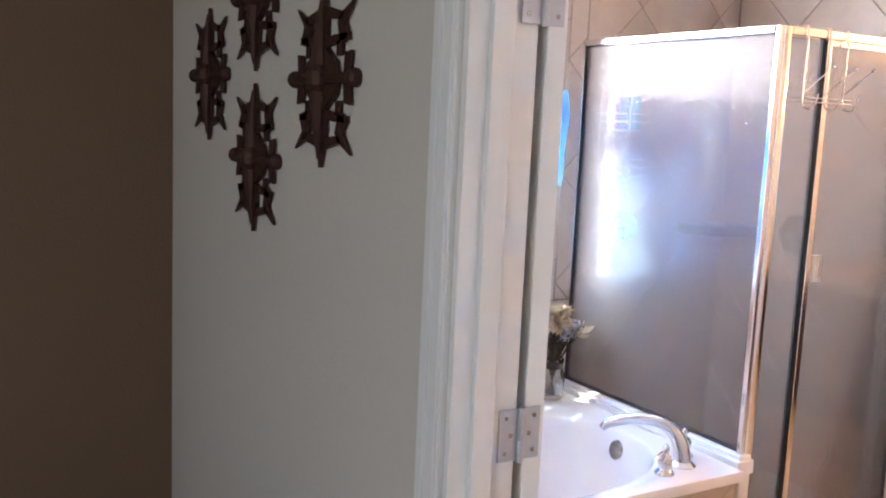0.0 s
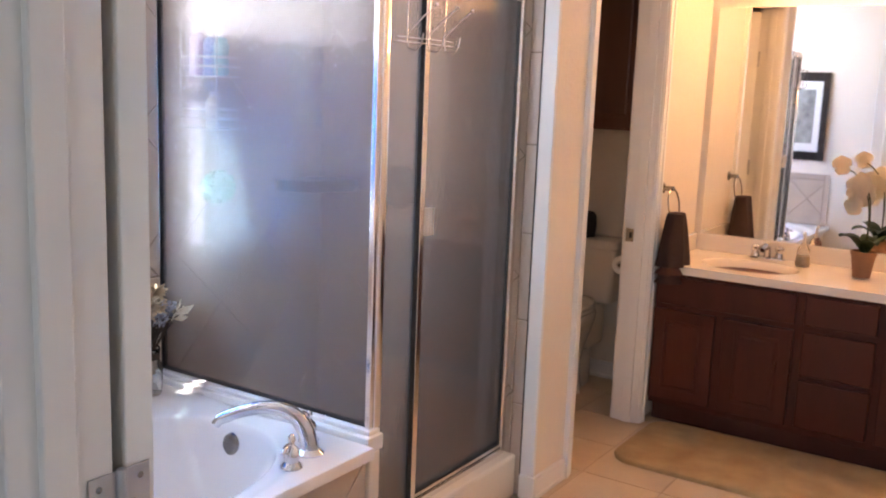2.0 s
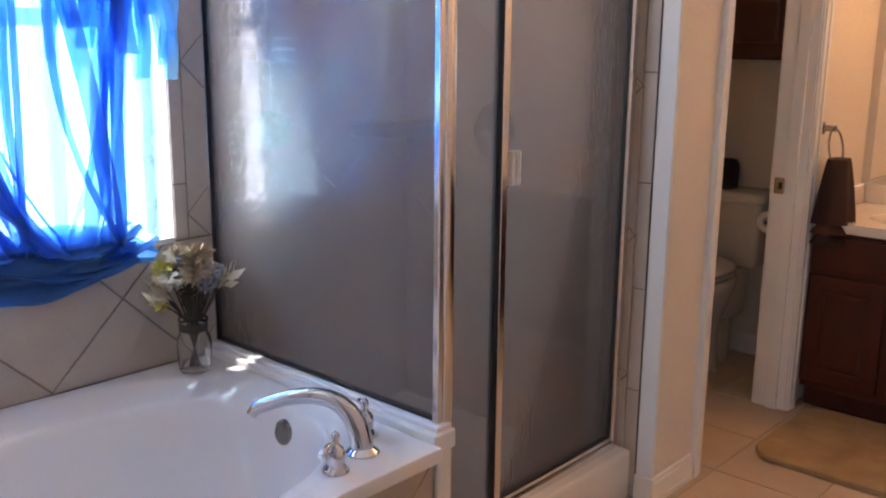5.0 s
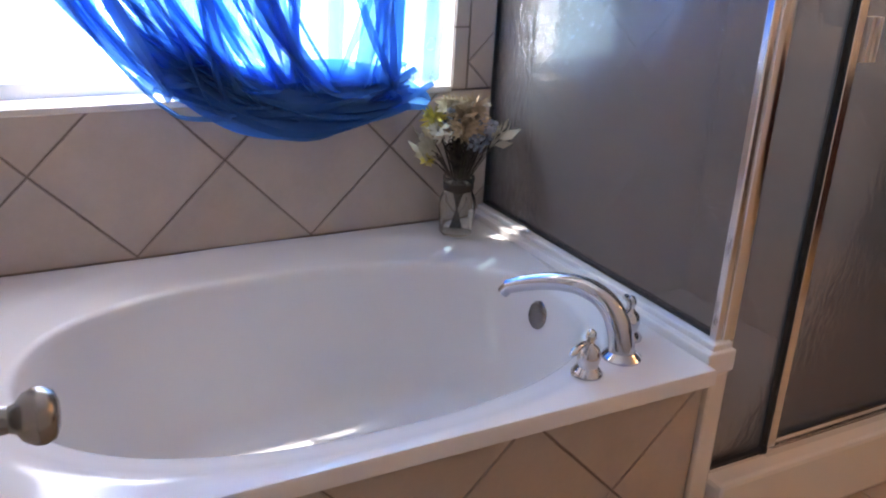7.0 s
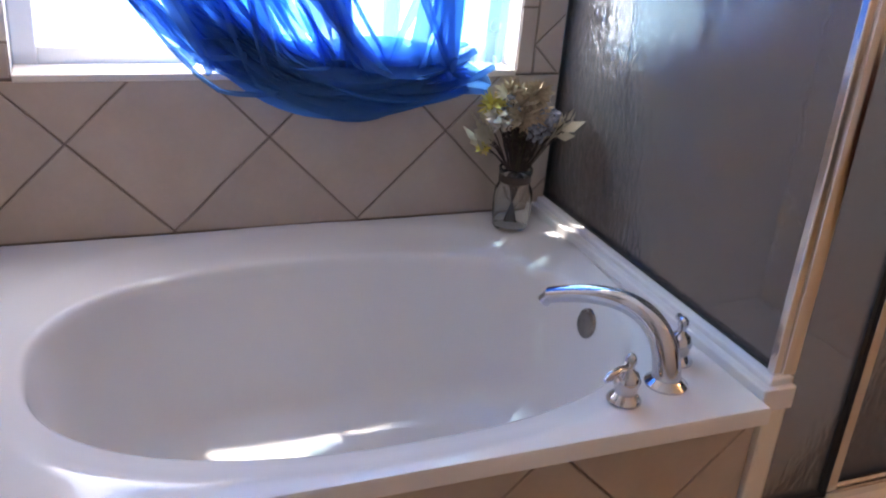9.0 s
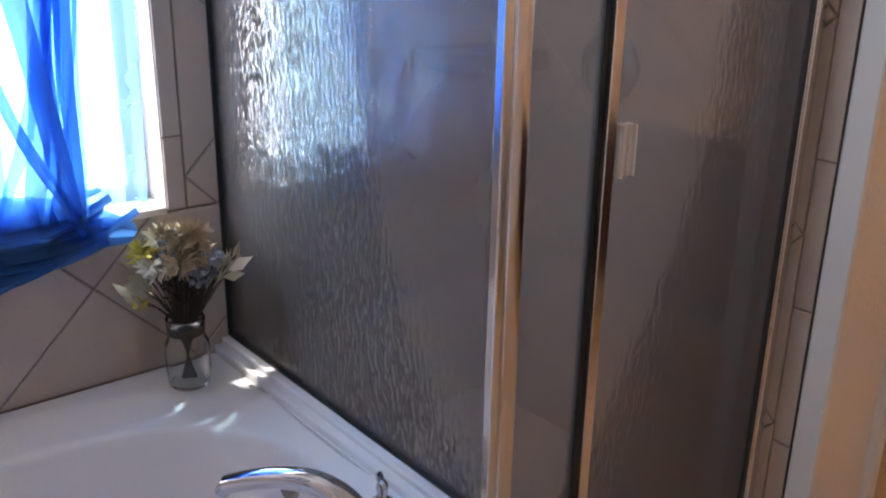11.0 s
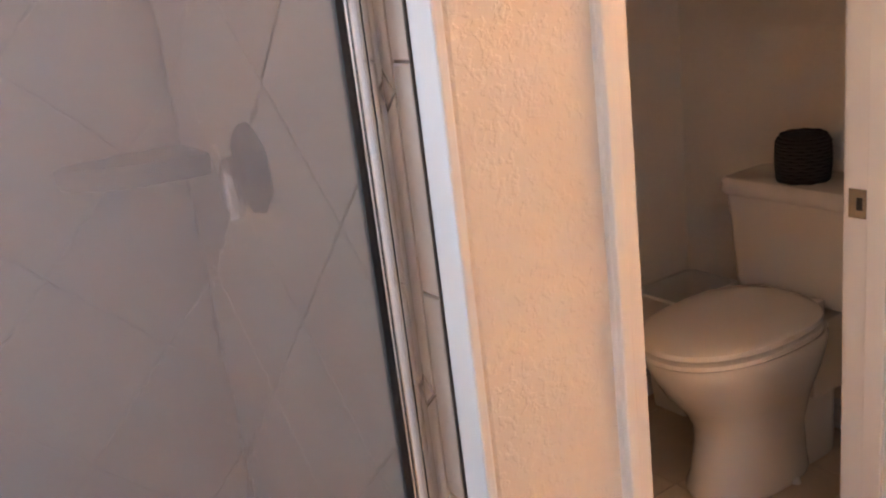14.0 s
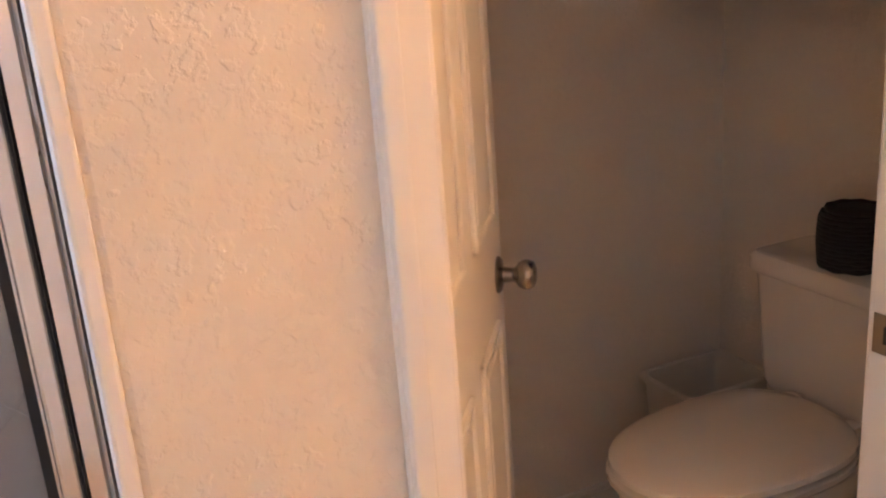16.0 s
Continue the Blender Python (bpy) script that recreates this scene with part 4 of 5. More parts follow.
def bottle(label, material, x, y, z, r, h, lean=0.0):
    """A shampoo bottle with a shoulder and a cap, standing on a caddy shelf."""
    ob = thing("shampoo_bottle", label, "bottle", (x, y, z), 0, "bottles in the shower caddy")
    t = pose(0, 0, 0, lean, 0, 0) @ Matrix.Diagonal((0.75, 1, 1, 1))
    part("body", lathe([(0, 0), (r * 0.9, 0), (r, 0.01), (r, h * 0.7), (r * 0.8, h * 0.8), (r * 0.4, h * 0.84)], 20, t), material, ob, "", True)
    part("cap", lathe([(r * 0.42, h * 0.83), (r * 0.45, h * 0.85), (r * 0.45, h * 0.99), (0, h)], 16, t), TRIM, ob, "", True)


bottle("purple plastic shampoo bottle in the wire caddy", PURPLE, CADX - 0.005, CADY + 0.05, 1.504, 0.03, 0.17)
bottle("blue plastic shampoo bottle in the wire caddy", SKYBLUE, CADX - 0.005, CADY - 0.012, 1.504, 0.028, 0.15)
bottle("teal plastic bottle leaning in the wire caddy", TEAL, CADX - 0.005, CADY - 0.062, 1.505, 0.027, 0.15)
bottle("white plastic bottle on the lower caddy shelf", PLASTIC, CADX - 0.005, CADY - 0.02, 1.334, 0.026, 0.12)
puff = thing("bath_puff", "light green mesh bath puff on a white cord below the caddy", "bath puff", (CADX - 0.02, CADY - 0.06, 1.33))
w = random.Random(21)
bm = bmesh.new()
for _ in range(90):
    d = Vector((w.gauss(0, 1), w.gauss(0, 1), w.gauss(0, 1))).normalized()
    c = Vector((0, 0, -0.19)) + d * 0.045
    u, v = d.orthogonal().normalized() * 0.02, d.cross(d.orthogonal().normalized()) * 0.02
    bm.faces.new([bm.verts.new(c + q_) for q_ in (u, v + d * 0.012, -u + d * 0.004, -v + d * 0.014)])
part("mesh_ball", bm, PUFF, puff)
part("cord", tube([(0, 0, 0.002), (0.004, 0, -0.07), (0, 0, -0.15)], 0.0022, 6), TRIM, puff)

# ---- doors ----


def knob_set(parent, m, both=True):
    """A round door knob with its rose, looking along +z of m."""
    for s in ((1, -1) if both else (1,)):
        t = m @ (Matrix.Identity(4) if s == 1 else pose(0, 0, -0.035, 180, 0, 0))
        rose = part("rose", lathe([(0.033, 0), (0.033, 0.003), (0.028, 0.008), (0.014, 0.011), (0.012, 0.028)], 28, t), NICKEL, parent, "", True)
        part("knob", lathe([(0.012, 0.026), (0.014, 0.032), (0.022, 0.038), (0.0265, 0.048), (0.0265, 0.056), (0.022, 0.065), (0.012, 0.069), (0, 0.07)], 28, t), NICKEL, rose, "satin nickel knob", True)


def panel_door(name, label, width, height, columns, knob_z, hinges, thick=0.035):
    """A moulded panel door in its own axes: hinge edge at x = 0, leaf towards +x, faces at y = 0 and y = thick."""
    door = tagged(thing(name, label, "door"), kind="structure")
    part("leaf", boxes((0, width, 0, thick, 0.008, height), bevel=0.002), DOORPAINT, door)
    stile = 0.095 if columns == 2 else 0.085
    cols = []
    inner = (width - stile * (columns + 1)) / columns
    for c in range(columns):
        cols.append((stile + c * (inner + stile), stile + c * (inner + stile) + inner))
    for x0, x1 in cols:
        for z0, z1 in ((0.2, 0.82), (1.0, 1.62), (1.72, height - 0.11)):
            bm = bmesh.new()
            for y, s in ((0, -1), (thick, 1)):
                # raised ogee frame
                for a0, a1, b0, b1 in ((x0, x1, z0, z0 + 0.014), (x0, x1, z1 - 0.014, z1), (x0, x0 + 0.014, z0, z1), (x1 - 0.014, x1, z0, z1)):
                    ya, yb = sorted((y - s * 0.002, y + s * 0.0085))
                    box(bm, a0, a1, ya, yb, b0, b1, 0.004)
                ya, yb = sorted((y - s * 0.002, y + s * 0.0065))
                box(bm, x0 + 0.034, x1 - 0.034, ya, yb, z0 + 0.034, z1 - 0.034, 0.005)
            part("panel_moulding", bm, DOORPAINT, door)
    return door


# the narrow entry leaf, folded back against the bathroom side of the wall
entry = panel_door("door_1", "white moulded panel entry door leaf standing wide open", 0.42, 2.03, 1, 0.93, ())
ANG = 82.5
knob_set(entry, pose(0.42 - 0.06, 0, 0.85, 90, 0, 0))
part("latch_plate", boxes((0.4195, 0.422, 0.006, 0.029, 0.81, 0.9), bevel=0.001), NICKEL, entry)
entry.matrix_world = pose(XW + 0.056, DOOR_L - 0.016, 0, 0, 0, ANG)


def hinge(m, name="hinge"):
    """Butt hinge laid flat open: two leaves with screws, and a knuckle. Along z, leaves to -x and +x, face towards -y."""
    hg = thing(name, "grey painted steel butt hinge opened flat on the white jamb", "hinge", group="door hinges")
    for s in (-1, 1):
        x0, x1 = sorted((s * 0.004, s * 0.041))
        leaf = part("hinge_leaf", boxes((x0, x1, -0.0025, 0.0, -0.0445, 0.0445), bevel=0.0008), HINGE, hg)
        for z, x in ((-0.03, 0.028), (0.0, 0.018), (0.03, 0.028)):
            part("screw", lathe([(0.0042, 0), (0.0042, 0.0006), (0.002, 0.0012), (0, 0.001)], 10, pose(s * x, -0.0024, z, 90, 0, 0)), NICKEL, leaf)
    part("knuckle", lathe([(0, -0.047), (0.006, -0.047), (0.0065, -0.0445), (0.0065, -0.01), (0.0058, -0.009), (0.0065, -0.008), (0.0065, 0.0445), (0.006, 0.047), (0, 0.047)], 14, pose(0, -0.006, 0)), HINGE, hg, "", True)
    hg.matrix_world = m
    return hg


for z in (1.0, 1.71, 0.25):
    hinge(pose(-1.423, DOOR_L - 0.0155, z))

toilet_door = panel_door("door_2", "white moulded panel door of the toilet room, standing ajar", 0.69, 2.03, 2, 0.87, ())
knob_set(toilet_door, pose(0.69 - 0.062, 0, 0.89, 90, 0, 0))
toilet_door.matrix_world = pose(TD0 + 0.008, YI + 0.004, 0, 0, 0, 53.5)
for z in (1.09, 1.75, 0.25):
    hinge(pose(TD0 + 0.002, YI + 0.0, z, 0, 0, 60))

strike = thing("strike_plate", "satin nickel strike plate let into the white jamb", "strike plate", (TD1 - 0.0015, YI - 0.028, 0.875))
part("plate", boxes((-0.0015, 0.001, -0.014, 0.024, -0.03, 0.03), bevel=0.0008), NICKEL, strike)
part("latch_hole", boxes((-0.0022, -0.0012, -0.006, 0.006, -0.013, 0.013)), RUBBER, strike)

# ---- bedroom wall ornaments ----


def ornament(h, w, place):
    """A pierced cast-iron wall plaque: spindle, pierced collars, side wings, cross arm with knobs."""
    ob = thing("wall_ornament", "dark rusty iron pierced wall ornament with pointed ends", "wall decoration", place, 0, "iron wall ornaments")
    bm = bmesh.new()

    def plate(poly, t=0.007):
        loft([[(x, y * w, z * h) for y, z in poly] for x in (-0.004 - t, -0.004)], True, bm)

    plate([(0, -0.5), (0.035, -0.38), (0.06, -0.3), (0.05, 0.3), (0.035, 0.38), (0, 0.5), (-0.035, 0.38), (-0.05, 0.3), (-0.06, -0.3), (-0.035, -0.38)], 0.01)
    plate([(0, -0.2), (0.2, -0.09), (0.24, 0), (0.2, 0.09), (0, 0.2), (-0.2, 0.09), (-0.24, 0), (-0.2, -0.09)], 0.012)
    for s in (-1, 1):
        plate([(0.0, s * 0.17), (0.3, s * 0.19), (0.36, s * 0.24), (0.16, s * 0.235), (0.0, s * 0.22)])
        plate([(0.0, s * 0.17), (-0.3, s * 0.19), (-0.36, s * 0.24), (-0.16, s * 0.235), (0.0, s * 0.22)])
        for q_ in (-1, 1):
            # pierced side panels: upright, top bar and horned tip
            plate([(q_ * 0.24, s * 0.2), (q_ * 0.36, s * 0.2), (q_ * 0.3, s * 0.3), (q_ * 0.42, s * 0.41), (q_ * 0.26, s * 0.35), (q_ * 0.2, s * 0.3)])
            plate([(q_ * 0.02, s * 0.33), (q_ * 0.24, s * 0.31), (q_ * 0.3, s * 0.345), (q_ * 0.14, s * 0.375), (q_ * 0.02, s * 0.4)])
            plate([(q_ * 0.3, s * 0.03), (q_ * 0.38, s * 0.03), (q_ * 0.4, s * 0.145), (q_ * 0.32, s * 0.135)])
            plate([(q_ * 0.2, s * 0.12), (q_ * 0.26, s * 0.12), (q_ * 0.26, s * 0.2), (q_ * 0.2, s * 0.2)])
    for q_ in (-1, 1):
        tube([(-0.012, q_ * 0.1 * w, 0), (-0.014, q_ * 0.34 * w, 0), (-0.012, q_ * 0.42 * w, 0)], [0.04 * w, 0.032 * w, 0.035 * w], 10, bm)
        bmesh.ops.create_uvsphere(bm, u_segments=12, v_segments=8, radius=0.055 * w, matrix=Matrix.Translation((-0.008, q_ * 0.44 * w, 0)))
    bmesh.ops.create_uvsphere(bm, u_segments=14, v_segments=8, radius=0.1 * w, matrix=Matrix.Translation((-0.014, 0, 0)))
    tube([(-0.014, 0, -0.45 * h), (-0.016, 0, -0.2 * h), (-0.014, 0, 0), (-0.016, 0, 0.2 * h), (-0.014, 0, 0.45 * h)], [0.012 * w, 0.05 * w, 0.07 * w, 0.05 * w, 0.012 * w], 10, bm)
    part("plaque", bm, IRON, ob)
    return ob


XO = XB - 0.0065
for oy, oz in ((-0.335, 1.605), (-0.72, 1.783), (-0.72, 1.4), (-1.13, 1.582)):
    ornament(0.355, 0.34, (XO, oy, oz))

# ---- toilet ----
TY = -0.528
toilet = thing("toilet", "ivory two-piece toilet with closed lid", "toilet", (2.205, TY, 0))


def egg(x0, x1, w, z, n=36, blunt=2.2):
    """An egg outline, round at the back (x1), longer in front (x0), in the toilet's axes."""
    out = []
    cx = x1 - (x1 - x0) * 0.42
    for k in range(n):
        t = 2 * math.pi * k / n
        c, s = math.cos(t), math.sin(t)
        rx = (x1 - cx) if c > 0 else (cx - x0)
        e = 2.6 if c > 0 else blunt
        out.append((cx + rx * math.copysign(abs(c) ** (2 / e), c), w * math.copysign(abs(s) ** (2 / e), s), z))
    return out


RAISE = Matrix.Diagonal((1, 1, 1.05, 1))
bm = loft([egg(-0.375, 0.0, 0.118, 0.0), egg(-0.38, 0.0, 0.123, 0.015), egg(-0.365, 0.0, 0.111, 0.05), egg(-0.35, 0.0, 0.103, 0.14), egg(-0.355, 0.02, 0.106, 0.19), egg(-0.385, 0.025, 0.124, 0.24), egg(-0.44, 0.03, 0.152, 0.3),
           egg(-0.478, 0.03, 0.175, 0.36), egg(-0.488, 0.03, 0.182, 0.395), egg(-0.483, 0.03, 0.177, 0.408)])
bm.transform(RAISE)
part("bowl", bm, PORCELAIN, toilet, "", True)
bm = boxes((-0.05, 0.17, -0.12, 0.12, 0.2, 0.43), bevel=0.03)
part("bowl_back", bm, PORCELAIN, toilet, "", True)
bm = loft([[(x, y, z) for x, y, z in egg(-0.16, 0.14, 0.092, zz)] for zz in (0.0, 0.03, 0.12, 0.21)])
part("trapway", bm, PORCELAIN, toilet, "", True)
bm = loft([egg(-0.500, 0.0, 0.178, 0.412), egg(-0.507, 0.005, 0.185, 0.417), egg(-0.507, 0.005, 0.185, 0.428), egg(-0.500, 0.0, 0.178, 0.432)])
bm.transform(RAISE)
part("seat", bm, PORCELAIN, toilet, "", True)
bm = loft([egg(-0.498, 0.0, 0.175, 0.436), egg(-0.504, 0.005, 0.182, 0.44), egg(-0.502, 0.005, 0.181, 0.452), egg(-0.485, 0.0, 0.168, 0.459), egg(-0.27, -0.02, 0.09, 0.463)])
bm.transform(RAISE)
part("lid", bm, PORCELAIN, toilet, "", True)
for sd in (-1, 1):
    bm = boxes((-0.012, 0.025, sd * 0.08 - 0.02, sd * 0.08 + 0.02, 0.405, 0.452), bevel=0.008)
    bm.transform(RAISE)
    part("lid_hinge", bm, PORCELAIN, toilet, "", True)


def round_rect(x0, x1, y0, y1, z, r=0.03):
    out = []
    for cx, cy, a in ((x1 - r, y1 - r, 0), (x0 + r, y1 - r, 90), (x0 + r, y0 + r, 180), (x1 - r, y0 + r, 270)):
        out += [(cx + r * math.cos(radians(a + d)), cy + r * math.sin(radians(a + d)), z) for d in range(0, 91, 18)]
    return out


bm = loft([round_rect(0.03, 0.19, -0.19, 0.19, 0.445), round_rect(0.022, 0.195, -0.198, 0.198, 0.47), round_rect(0.006, 0.197, -0.212, 0.212, 0.725)])
part("tank", bm, PORCELAIN, toilet, "", True)
bm = loft([round_rect(0.0, 0.2, -0.217, 0.217, 0.725), round_rect(-0.006, 0.201, -0.223, 0.223, 0.732), round_rect(-0.006, 0.201, -0.223, 0.223, 0.761), round_rect(0.002, 0.198, -0.215, 0.215, 0.77)])
part("tank_lid", bm, PORCELAIN, toilet, "", True)
for sd in (-1, 1):
    part("bolt_cap", lathe([(0.014, 0), (0.013, 0.01), (0.007, 0.017), (0, 0.018)], 14, pose(-0.13, sd * 0.118, 0.0)), PORCELAIN, toilet, "", True)

# black woven canister on the tank
basket = thing("woven_basket", "small black woven cord basket on the toilet tank", "basket", (2.29, -0.518, 0.77))
bm = bmesh.new()
for k in range(14):
    z = 0.006 + k * 0.0089
    rr = 0.064 + 0.004 * math.sin(3.14 * k / 13) - (0.0, 0.003, 0.009)[max(0, k - 11)]
    tube([(rr * math.cos(a), rr * math.sin(a), z + 0.0012 * math.sin(9 * a + (k % 2) * 3.14)) for a in [2 * math.pi * i / 36 for i in range(37)]], 0.0056, 7, bm)
part("weave", bm, BLACKWICKER, basket)
part("lining", lathe([(0, 0.002), (0.062, 0.002), (0.067, 0.05), (0.064, 0.108), (0.045, 0.122), (0, 0.124)], 24), BLACKWICKER, basket, "", True)

# waste bin beside the toilet
wastebin = thing("waste_bin", "ivory plastic rectangular waste bin between toilet and wall", "waste bin", (2.25, -0.13, 0))
rings = [round_rect(-0.1, 0.1, -0.07, 0.07, 0.0, 0.02), round_rect(-0.128, 0.128, -0.095, 0.095, 0.376, 0.025),
         round_rect(-0.124, 0.124, -0.091, 0.091, 0.376, 0.024), round_rect(-0.096, 0.096, -0.066, 0.066, 0.008, 0.02)]
part("bin_body", loft(rings), PLASTIC, wastebin, "", True)
rings = [round_rect(-k, k, -k + 0.033, k - 0.033, z, 0.027) for k, z in ((0.129, 0.372), (0.137, 0.374), (0.138, 0.388), (0.134, 0.391), (0.123, 0.39), (0.1235, 0.372), (0.129, 0.372))]
part("rim", loft(rings, False), PLASTIC, wastebin, "rolled rim", True)

# paper holder seen past the jamb
roll = thing("paper_roll", "white toilet paper roll on a holder inside the toilet room", "toilet paper", (2.1, -0.915, 0.69))
part("paper", lathe([(0.02, -0.05), (0.044, -0.05), (0.044, 0.05), (0.02, 0.05), (0.02, -0.05)], 28, pose(0, 0.075, 0, 0, 90, 0)), PAPER, roll, "", True)
part("holder", tube([(-0.065, -0.019, 0), (-0.065, 0.075, 0), (0.065, 0.075, 0), (0.065, -0.019, 0)], 0.008, 10), NICKEL, roll)

# ---- wall cabinet over the toilet ----


def raised_door(bm, xf, y0, y1, z0, z1, t=0.02):
    """A raised-panel cabinet door whose face looks towards -x, its back at xf."""
    box(bm, xf - t, xf, y0, y1, z0, z1, 0.004)
    r = 0.05 if (y1 - y0) > 0.16 and (z1 - z0) > 0.16 else 0.026
    ring = lambda m, x: [(x, y0 + m, z0 + m), (x, y1 - m, z0 + m), (x, y1 - m, z1 - m), (x, y0 + m, z1 - m)]
    loft([ring(r, xf - t + 0.001), ring(r + 0.004, xf - t - 0.002), ring(r + 0.012, xf - t - 0.001), ring(r + 0.022, xf - t - 0.006), ring(r + 0.026, xf - t - 0.006)], True, bm)


cab = thing("wall_cabinet", "dark cherry wall cabinet hung over the toilet", "cabinet", (XR, -0.5, 1.33))
cab_m = Matrix.Translation((-XR, 0.5, -1.33))
bm = boxes((2.13, XR - 0.002, -0.86, -0.14, 1.33, 2.1), bevel=0.003)
bm.transform(cab_m)
part("carcass", bm, WOODDARK, cab)
for y0, y1 in ((-0.855, -0.503), (-0.497, -0.145)):
    bm = bmesh.new()
    raised_door(bm, 2.129, y0, y1, 1.338, 2.09)
    bm.transform(cab_m)
    part("cabinet_door", bm, WOODDARK, cab)

# ---- vanity ----
VXF = 1.925
van_y1, van_y0 = YF - 0.02, -2.78
vanity = thing("vanity_cabinet", "dark cherry vanity cabinet with raised-panel doors and drawers", "vanity")
part("carcass", boxes((VXF, XM - 0.002, van_y0, van_y1, 0.095, 0.715), bevel=0.002), WOOD, vanity)
part("toe_kick", boxes((VXF + 0.06, XM - 0.002, van_y0, van_y1, 0.0, 0.095)), WOODDARK, vanity)


def front(name, y0, y1, z0, z1):
    bm = bmesh.new()
    raised_door(bm, VXF - 0.001, y0, y1, z0, z1)
    part(name, bm, WOOD, vanity)


for base in (0.0, -0.965):
    front("vanity_door", -1.358 + base, -1.078 + base, 0.125, 0.548)
    front("vanity_door", -1.69 + base, -1.395 + base, 0.125, 0.548)
    bm = boxes((VXF - 0.016, VXF - 0.0005, -1.69 + base, -1.078 + base, 0.572, 0.7), bevel=0.004)
    part("false_front", bm, WOOD, vanity)
for z0, z1 in ((0.125, 0.335), (0.355, 0.548), (0.572, 0.7)):
    part("drawer_front", boxes((VXF - 0.018, VXF - 0.0005, -2.01, -1.725, z0, z1), bevel=0.006), WOOD, vanity)
counter = thing("countertop", "ivory cultured marble vanity top with moulded basins and backsplash", "countertop")


def basin_top():
    """Slab with two oval bowls let into it."""
    bm = bmesh.new()
    z1, z0 = 0.752, 0.716
    x0, x1 = 1.902, XM - 0.001
    cuts = [van_y1, -1.92, van_y0 - 0.01]
    for cy, ya, yb in ((-1.42, cuts[1], cuts[0]), (-2.4, cuts[2], cuts[1])):
        n = 48
        o, e = [], []
        for k in range(n):
            t = 2 * math.pi * k / n
            dx, dy = 0.165 * math.cos(t), 0.215 * math.sin(t)
            cx = 2.15
            o.append((cx + dx, cy + dy))
            kk = min(((x1 if dx > 0 else x0) - cx) / dx if abs(dx) > 1e-6 else 1e9, ((yb if dy > 0 else ya) - cy) / dy if abs(dy) > 1e-6 else 1e9)
            e.append((cx + dx * kk, cy + dy * kk))
        for px_, py_ in ((x0, ya), (x0, yb), (x1, ya), (x1, yb)):
            i = min(range(n), key=lambda q_: (e[q_][0] - px_) ** 2 + (e[q_][1] - py_) ** 2)
            e[i] = (px_, py_)
        rr = [[(x, y, z0) for x, y in e], [(x, y, z1) for x, y in e], [(x, y, z1) for x, y in o]]
        for s, z in ((0.97, z1 - 0.008), (0.9, z1 - 0.05), (0.75, z1 - 0.1), (0.45, z1 - 0.13), (0.1, z1 - 0.135)):
            rr.append([(2.15 + (x - 2.15) * s, cy + (y - cy) * s, z) for x, y in o])
        loft(rr, False, bm)
    return bm


sl = part("slab", basin_top(), CULTURED, counter, "", True)
part("backsplash", boxes((XM - 0.022, XM - 0.001, van_y0, van_y1 - 0.001, 0.7515, 0.835), bevel=0.004), CULTURED, counter)
part("sidesplash", boxes((1.93, XM - 0.023, YF - 0.022, YF - 0.002, 0.7525, 0.835), bevel=0.004), CULTURED, counter)
mirror = thing("mirror", "large frameless wall mirror over the vanity", "mirror", (XM, -1.9, 1.37))
part("mirror_glass", boxes((-0.006, -0.001, -0.88, 0.812, -0.533, 0.56)), MIRROR, mirror)


def sink_tap(y):
    tap = thing("sink_faucet", "chrome centreset sink faucet with two handles", "faucet", (2.375, y, 0.752), 0, "sink faucets")
    part("base", boxes((-0.025, 0.025, -0.08, 0.08, 0, 0.018), bevel=0.008), CHROME, tap, "", True)
    part("spout", tube([(0, 0, 0.01), (-0.005, 0, 0.06), (-0.05, 0, 0.075), (-0.105, 0, 0.06)], [0.018, 0.016, 0.013, 0.011], 14), CHROME, tap, "", True)
    for s in (-1, 1):
        part("tap_handle", lathe([(0.02, 0.015), (0.02, 0.03), (0.014, 0.04), (0.02, 0.05), (0.022, 0.06), (0.016, 0.068), (0, 0.07)], 18, pose(0, s * 0.055, 0)), CHROME, tap, "", True)
    return tap


sink_tap(-1.44)
sink_tap(-2.4)
soap = thing("soap_dispenser", "clear soap pump bottle on the vanity top", "soap dispenser", (2.33, -1.61, 0.752))
part("bottle", lathe([(0, 0), (0.031, 0), (0.033, 0.01), (0.03, 0.05), (0.026, 0.085), (0.014, 0.1), (0.013, 0.11), (0, 0.11)], 20), GLASS, soap, "", True)
part("liquid", lathe([(0, 0.004), (0.026, 0.004), (0.027, 0.012), (0.025, 0.05), (0, 0.05)], 20), SOAP, soap, "", True)
part("pump", tube([(0, 0, 0.108), (0, 0, 0.15), (-0.012, 0, 0.158), (-0.045, 0, 0.152)], [0.008, 0.006, 0.006, 0.004], 10), PLASTIC, soap, "", True)

